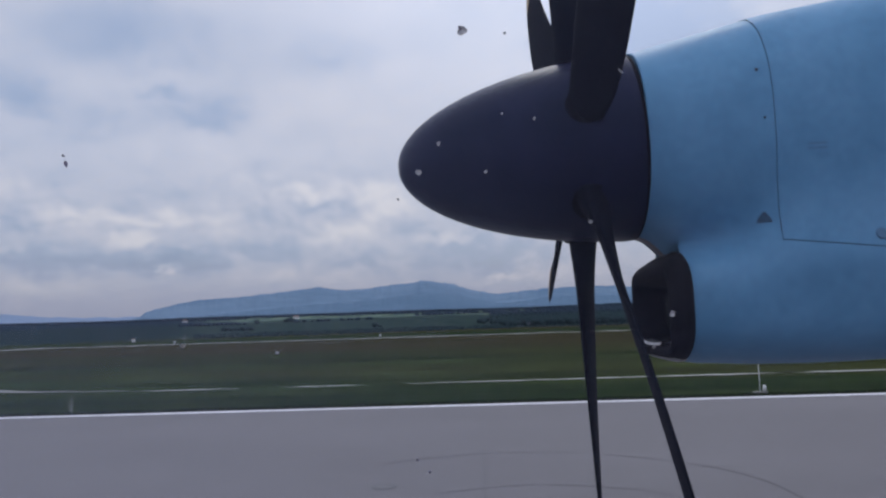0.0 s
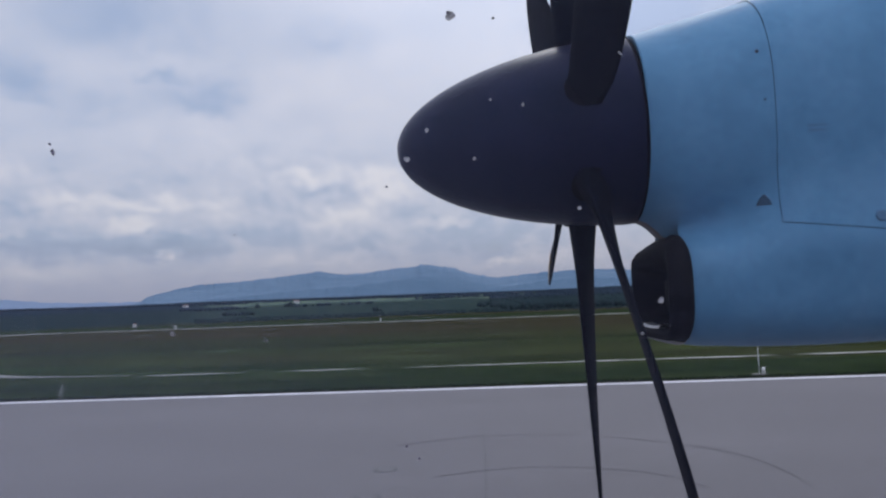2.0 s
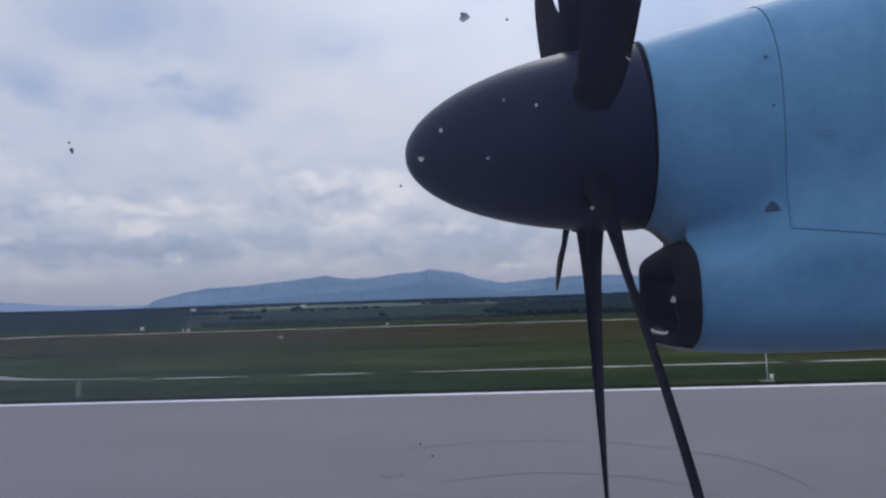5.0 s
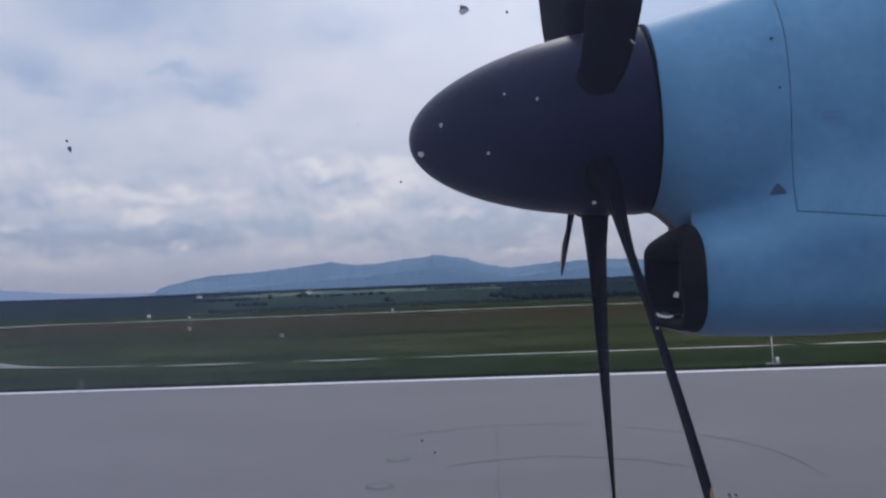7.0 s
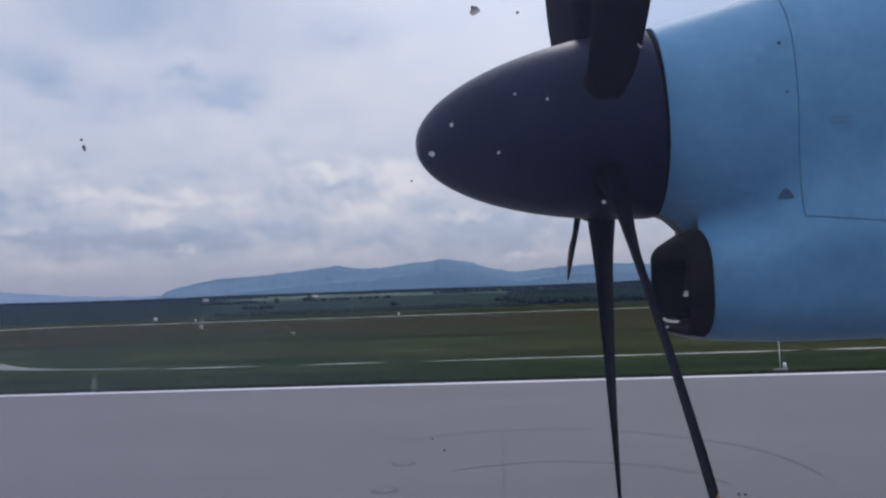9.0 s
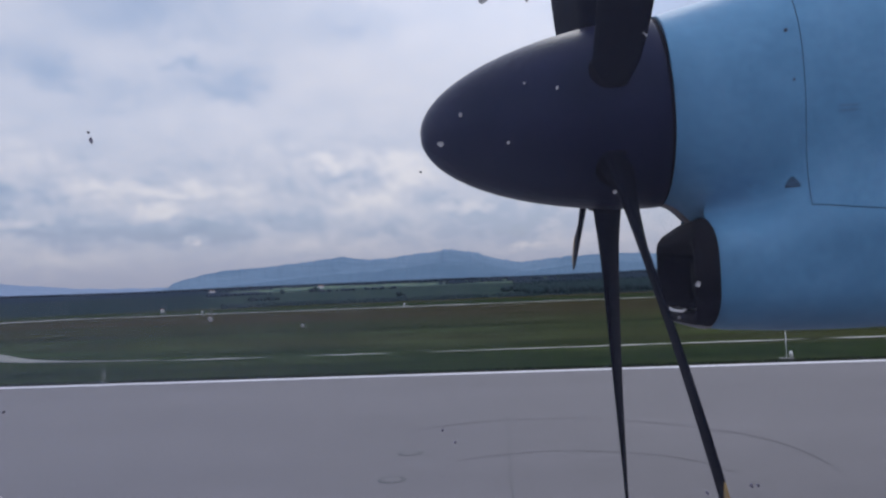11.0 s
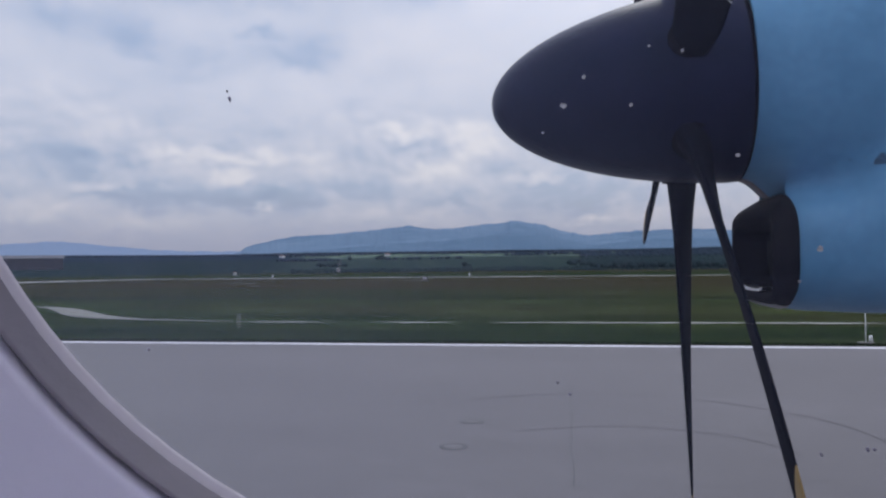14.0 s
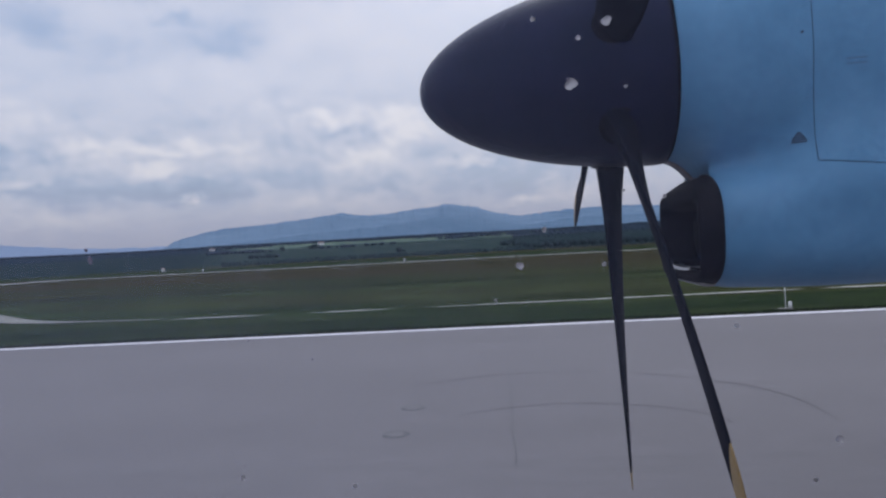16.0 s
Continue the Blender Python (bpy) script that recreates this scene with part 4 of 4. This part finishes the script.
def tube():
    """The cabin's wall, with thickness and window openings on both sides."""
    xs = sorted({-4.6, 4.6, *[round(v, 4) for p in X_OPEN for v in p], WIN_X - 0.20, WIN_X + 0.20})
    r0, r1 = 1.295, 1.365
    # angle from the horizontal, on the side of the window first
    win = 0.155
    a = list(np.linspace(0.19, math.pi - win, 26)) + list(np.linspace(math.pi + win, 2 * math.pi - 0.19, 26))
    n = len(a)

    def hole(i, j):
        x = (xs[i] + xs[i + 1]) / 2
        if j == n - 1:
            return abs(x - WIN_X) < 0.2 or any(p[0] < x < p[1] and abs(x - WIN_X) > 0.5 for p in X_OPEN)
        return j == 25 and any(p[0] < x < p[1] for p in X_OPEN)

    verts, faces = [], []
    idx = {}

    def vert(i, j, k):
        key = (i, j % n, k)
        if key not in idx:
            r = (r0, r1)[k]
            idx[key] = len(verts)
            verts.append((xs[i], FUS_Y + r * math.cos(a[j % n]), FUS_Z + r * math.sin(a[j % n])))
        return idx[key]

    for i in range(len(xs) - 1):
        for j in range(n):
            if hole(i, j):
                continue
            for k in (0, 1):
                q = (vert(i, j, k), vert(i + 1, j, k), vert(i + 1, j + 1, k), vert(i, j + 1, k))
                faces.append(q if k == 0 else q[::-1])
            for di, dj, e in ((-1, 0, ((i, j), (i, j + 1))), (1, 0, ((i + 1, j), (i + 1, j + 1))), (0, -1, ((i, j), (i + 1, j))), (0, 1, ((i, j + 1), (i + 1, j + 1)))):
                ni, nj = i + di, (j + dj) % n
                if not 0 <= ni < len(xs) - 1 or hole(ni, nj):
                    p, q = e
                    faces.append((vert(*p, 0), vert(*q, 0), vert(*q, 1), vert(*p, 1)))
    ob = mesh_object("wall_fuselage", verts, faces, M_LINING, smooth=False)
    return tagged(ob, "round white fuselage wall with a row of windows", "fuselage", kind="structure")


tube()


def oval(grow, y, n=96, shift=0.0):
    """The window's rounded outline, grown outwards."""
    r = 0.1337 + grow
    w, h = WIN_W + grow, WIN_H + grow
    out = []
    for j in range(n):
        a = 2 * math.pi * j / n
        c, s = math.cos(a), math.sin(a)
        px, pz = (w - r) * (1 if c > 0 else -1) if abs(c) > 1e-9 else 0, (h - r) * (1 if s > 0 else -1) if abs(s) > 1e-9 else 0
        out.append((WIN_X + px + r * c - shift, y, WIN_Z + pz + r * s))
    return out


window = empty("window_1", "oval cabin window with a plastic surround greyed for shade and a spotted clear pane", "window", (WIN_X, 0.13, WIN_Z), kind="structure")
WIN_INV = Matrix.Translation((-WIN_X, -0.13, -WIN_Z))


def in_window(ob):
    ob.parent = window
    ob.matrix_parent_inverse = WIN_INV
    return ob


def build_window():
    # surround: a pale lit-toned rounded edge, a sloping band greyed for shade, then a groove to the wall panel
    prof = [(0.006, 0.1392), (0.0006, 0.1390), (0.0, 0.1384), (0.0004, 0.1377), (0.0014, 0.1366), (0.0018, 0.1362)]
    v, f = rings_mesh([oval(g, y) for g, y in prof])
    in_window(mesh_object("window_trim", v, f, M_TRIM, label="pale rounded edge trim in a lit tone"))
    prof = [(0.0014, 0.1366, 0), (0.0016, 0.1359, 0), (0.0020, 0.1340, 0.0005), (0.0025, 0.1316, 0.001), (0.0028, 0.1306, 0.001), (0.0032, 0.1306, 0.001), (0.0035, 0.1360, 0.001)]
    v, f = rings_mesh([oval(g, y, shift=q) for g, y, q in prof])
    in_window(mesh_object("window_surround", v, f, M_BEZEL, label="rounded plastic surround greyed for shade"))
    v, f = rings_mesh([oval(g, y, shift=0.001) for g, y in ((0.0030, 0.1335), (0.0062, 0.1335))])
    in_window(mesh_object("window_gasket", v, f, M_RUBBER, label="dark groove round the surround"))
    # the wall panel, from the groove out to a rectangle
    prof = [(0.0046, 0.1345), (0.0046, 0.1300), (0.0049, 0.1293), (0.0060, 0.1289), (0.02, 0.126), (0.05, 0.119)]
    rings = [oval(g, y, shift=0.001) for g, y in prof]
    rect = []
    for x, y, z in oval(0.06, 0.10):
        dx, dz = x - WIN_X, z - WIN_Z
        k = max(abs(dx) / 0.24, abs(dz) / 0.30)
        rect.append((WIN_X + dx / k, 0.100, WIN_Z + dz / k))
    v, f = rings_mesh(rings + [rect])
    in_window(mesh_object("wall_panel", v, f, M_LINING, label="off-white moulded cabin wall panel"))
    # outer skin round the pane
    rect = []
    for x, y, z in oval(0.06, 0.15):
        dx, dz = x - WIN_X, z - WIN_Z
        k = max(abs(dx) / 0.24, abs(dz) / 0.30)
        rect.append((WIN_X + dx / k, 0.135, WIN_Z + dz / k))
    v, f = rings_mesh([oval(0.022, 0.1400), oval(0.022, 0.152), oval(0.06, 0.150), rect])
    in_window(mesh_object("window_frame", v, f, M_WHITE, label="white outer window frame"))
    rings = [oval(0.0055, 0.1394), oval(0.0055, 0.1430)]
    v, f = rings_mesh(rings, cap0=True, cap1=True)
    pane = in_window(mesh_object("pane", v, f, M_GLASS, label="clear acrylic pane with dried spots", smooth=False))
    pane.visible_shadow = False
    return pane


build_window()


def speck(x, z, size, mat, seed, stretch=1.0, turn=0.0):
    rng = random.Random(seed)
    n = 11
    pts = []
    for k in range(n):
        a = 2 * math.pi * k / n
        r = size * rng.uniform(0.55, 1.1)
        u, w = r * math.cos(a), r * math.sin(a) * stretch
        pts.append((x + u * math.cos(turn) - w * math.sin(turn), z + u * math.sin(turn) + w * math.cos(turn)))
    v, f = rings_mesh([[(px, 0.1361, pz) for px, pz in pts], [(x + (px - x) * 0.8, 0.1357, z + (pz - z) * 0.8) for px, pz in pts]], cap1=True)
    in_window(mesh_object("speck", v, f, mat))


# dried white spots and dark grit on the pane: x, z, radius
for k, (x, z, r) in enumerate([(-0.0084, 2.4745, 0.00062), (-0.0049, 2.4793, 0.00042), (0.0029, 2.4742, 0.00036), (0.0114, 2.4829, 0.00034), (0.0325, 2.4493, 0.00058),
                               (-0.0489, 2.4467, 0.00040), (0.0200, 2.4650, 0.00045), (-0.0330, 2.4450, 0.00036), (-0.0120, 2.4700, 0.00028), (0.0060, 2.4840, 0.00026),
                               (-0.0002, 2.4988, 0.00090), (0.0050, 2.5070, 0.00085), (-0.0050, 2.5080, 0.00040), (0.0070, 2.4980, 0.00030), (0.0010, 2.5050, 0.00040), (0.0292, 2.4440, 0.00030)]):
    speck(x, z, r, M_SPECK, 10 + k)
for k, (x, z, r, st) in enumerate([(-0.0695, 2.4785, 0.00034, 2.2), (-0.0700, 2.4800, 0.00020, 1.4), (-0.0006, 2.4994, 0.00032, 1.2), (-0.0190, 2.4800, 0.00011, 1), (-0.0380, 2.4630, 0.00012, 1), (-0.0470, 2.4660, 0.0001, 1),
                                   (0.0400, 2.4170, 0.00030, 1), (-0.0080, 2.4250, 0.00026, 1), (0.0320, 2.4160, 0.00026, 1.4), (0.0390, 2.4170, 0.00026, 1.6), (-0.0100, 2.4270, 0.00025, 1), (-0.0860, 2.4320, 0.00028, 1)]):
    speck(x, z, r, M_DARKSPECK, 50 + k, st, 0.25)
# two pale smears that ran down the pane
for k, (x, z, r) in enumerate([(-0.0680, 2.4375, 0.00055), (-0.0486, 2.4480, 0.00030)]):
    speck(x, z, r, M_SMEAR, 80 + k, 2.6, -0.15)


def cabin_ends():
    for x, name in ((-4.6, "wall_front"), (4.6, "wall_rear")):
        bm = bmesh.new()
        bmesh.ops.create_cone(bm, cap_ends=True, segments=48, radius1=1.365, radius2=1.365, depth=0.06, matrix=Matrix.Translation((x + math.copysign(0.03, x), FUS_Y, FUS_Z)) @ Matrix.Rotation(radians(90), 4, "Y"))
        tagged(part(name, bm, M_LINING), "plain off-white cabin end wall", "wall", kind="structure")
    bm = box_bm((-4.59, FUS_Y - 1.02, 1.70), (4.59, FUS_Y + 1.02, 1.76), 0.005, 1)
    tagged(part("floor", bm, M_SEAM), "dark grey cabin floor", "floor", kind="structure")


cabin_ends()


def cabin_fill_lights():
    """Long unseen ceiling strips, added to brighten the wall panel round the window."""
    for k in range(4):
        lamp = empty("ceiling_fill_light", "unseen white cabin ceiling light strip, added as fill", "ceiling light", (-3.3 + 2.2 * k, FUS_Y + 0.1, FUS_Z + 1.2), group="cabin ceiling lights")
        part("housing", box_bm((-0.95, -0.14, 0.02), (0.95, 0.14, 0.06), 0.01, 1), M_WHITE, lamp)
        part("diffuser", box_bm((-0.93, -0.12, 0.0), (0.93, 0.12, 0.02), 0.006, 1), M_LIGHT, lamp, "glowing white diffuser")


cabin_fill_lights()


def build_wing():
    """The high wing over the nacelle and the cabin."""
    rings = []
    for y, c0, c1, z, t in ((-3.2, 2.35, 4.9, 4.12, 0.42), (-1.2, 2.35, 4.9, 4.10, 0.42), (1.2, 2.35, 4.9, 4.08, 0.42), (4.2, 2.40, 4.8, 4.02, 0.40), (7.5, 2.6, 4.6, 4.12, 0.30)):
        ring = []
        for j in range(32):
            a = 2 * math.pi * j / 32
            u = 0.5 - 0.5 * math.cos(a)
            th = math.sin(a) * (0.5 * t) * (1.15 * math.sqrt(max(u, 0)) * (1 - u) * 2.0 + 0.05)
            ring.append((c0 + (c1 - c0) * u, y, z + th))
        rings.append(ring)
    v, f = rings_mesh(rings, cap0=True, cap1=True)
    tagged(mesh_object("wing", v, f, M_WHITE), "white high wing that carries the engine", "wing", kind="structure")


build_wing()


def build_marker(x, y):
    """A slim white post with a small lamp base beside the runway's edge."""
    post = empty("marker_post", "slim white marker post on a pale base beside the runway", "marker post", (x, y, 0))
    bm = bmesh.new()
    bmesh.ops.create_cone(bm, cap_ends=True, segments=14, radius1=0.012, radius2=0.009, depth=0.95, matrix=Matrix.Translation((0, 0, 0.475)))
    part("pole", bm, M_WHITE, post, smooth=True)
    part("foot", box_bm((-0.20, -0.10, 0), (0.20, 0.10, 0.04), 0.015), M_TRACK, post, "pale concrete foot")
    bm = bmesh.new()
    bmesh.ops.create_cone(bm, cap_ends=True, segments=16, radius1=0.055, radius2=0.04, depth=0.16, matrix=Matrix.Translation((0.13, 0, 0.14)))
    part("lamp", bm, M_WHITE, post, "small white edge lamp", smooth=True)
    return post


build_marker(8.2, 22.6)


def build_beacon(x, y):
    hut = empty("equipment_box", "small white and red equipment box across the grass", "equipment box", (x, y, 0))
    part("body", box_bm((-0.34, -0.3, 0.25), (0.34, 0.3, 0.82), 0.03), M_WHITE, hut)
    part("lid", box_bm((-0.38, -0.34, 0.82), (0.38, 0.34, 0.92), 0.03), M_RED, hut, "red lid")
    for sx in (-0.26, 0.26):
        part("leg", box_bm((sx - 0.05, -0.3, 0), (sx + 0.05, 0.3, 0.25)), M_METAL, hut)
    return hut


build_beacon(-63.5, 136).scale = (0.75, 0.75, 0.75)


def taxiway_marker(x, y):
    """A small upright board on a short stake."""
    board = empty("taxiway_marker", "small white board on a short stake beside the far taxiway", "marker", (x, y, 0), group="taxiway markers")
    part("board", box_bm((-0.11, -0.02, 0.30), (0.11, 0.02, 0.56), 0.01, 1), M_WHITE, board)
    part("stake", box_bm((-0.03, -0.03, 0), (0.03, 0.03, 0.32), 0.004, 1), M_METAL, board, "bare metal stake")


for x in (-44.0, -14.0, 16.0, 46.0):
    taxiway_marker(x, 107.2)


def inset_light(x, y):
    lamp = empty("inset_light", "flush round runway light set in the asphalt", "runway light", (x, y, 0), group="flush runway lights")
    bm = bmesh.new()
    bmesh.ops.create_cone(bm, cap_ends=True, segments=28, radius1=0.20, radius2=0.17, depth=0.012, matrix=Matrix.Translation((0, 0, 0.003)))
    part("rim", bm, M_TAR, lamp, "dark metal rim", smooth=False)
    bm = bmesh.new()
    bmesh.ops.create_cone(bm, cap_ends=True, segments=24, radius1=0.12, radius2=0.09, depth=0.006, matrix=Matrix.Translation((0, 0, 0.012)))
    part("lens", bm, M_ASPHALT, lamp, "grey lens cover")


for p in ((-1.47, 11.3), (-1.52, 9.75)):
    inset_light(*p)


def crack(points, w, name="tar_crack"):
    verts, faces = [], []
    for i, (x, y) in enumerate(points):
        q = points[min(i + 1, len(points) - 1)]
        o = points[max(i - 1, 0)]
        d = Vector((q[0] - o[0], q[1] - o[1], 0)).normalized()
        k = w * (0.6 + 0.5 * abs(noise.noise((x * 2, y * 2, 0))))
        verts += [(x - d.y * k, y + d.x * k, 0.004), (x + d.y * k, y - d.x * k, 0.004)]
        if i:
            b = 2 * i
            faces.append((b - 2, b, b + 1, b - 1))
    return tagged(mesh_object(name, verts, faces, M_TAR, smooth=False), "thin dark sealed crack in the asphalt", "crack", kind="structure")


crack([(0.02 + 0.03 * noise.noise((t * 6, 0, 0)), 8.2 + 6.5 * t) for t in np.linspace(0, 1, 40)], 0.012)


def tyre_mark(cx, cy, r, a0, a1, wide):
    """A faint dark curve left by a tyre that swung round on the runway."""
    pts = []
    for k in range(70):
        a = radians(a0 + (a1 - a0) * k / 69)
        q = r + 0.10 * noise.noise((a * 2, r, 0))
        pts.append((cx + q * math.cos(a), cy + q * math.sin(a)))
    verts, faces = [], []
    for k, (x, y) in enumerate(pts):
        d = Vector((x - cx, y - cy, 0)).normalized() * wide * (0.5 + 0.7 * abs(noise.noise((x * 1.3, y * 1.3, 4))))
        verts += [(x - d.x, y - d.y, 0.004), (x + d.x, y + d.y, 0.004)]
        if k and noise.noise((k * 0.31, r, 2)) > -0.35:
            b = 2 * k
            faces.append((b - 2, b - 1, b + 1, b))
    return tagged(mesh_object("tyre_mark", verts, faces, M_MARK, smooth=False), "faint dark curved tyre mark on the asphalt", "tyre mark", kind="structure")


tyre_mark(0.55, 10.3, 3.55, 138, -10, 0.020)
tyre_mark(0.75, 9.0, 2.2, 130, 20, 0.016)


def threshold_stripes():
    """White threshold bars further back along the runway."""
    for y in (8.3 + 3.5 * k for k in range(3)):
        ribbon("threshold_stripe", 9.6, 39.6, y + 0.9, 1.8, 0.005, M_PAINT, "wide white painted threshold stripe on the runway", "runway marking", 1.0, 0.01)


threshold_stripes()
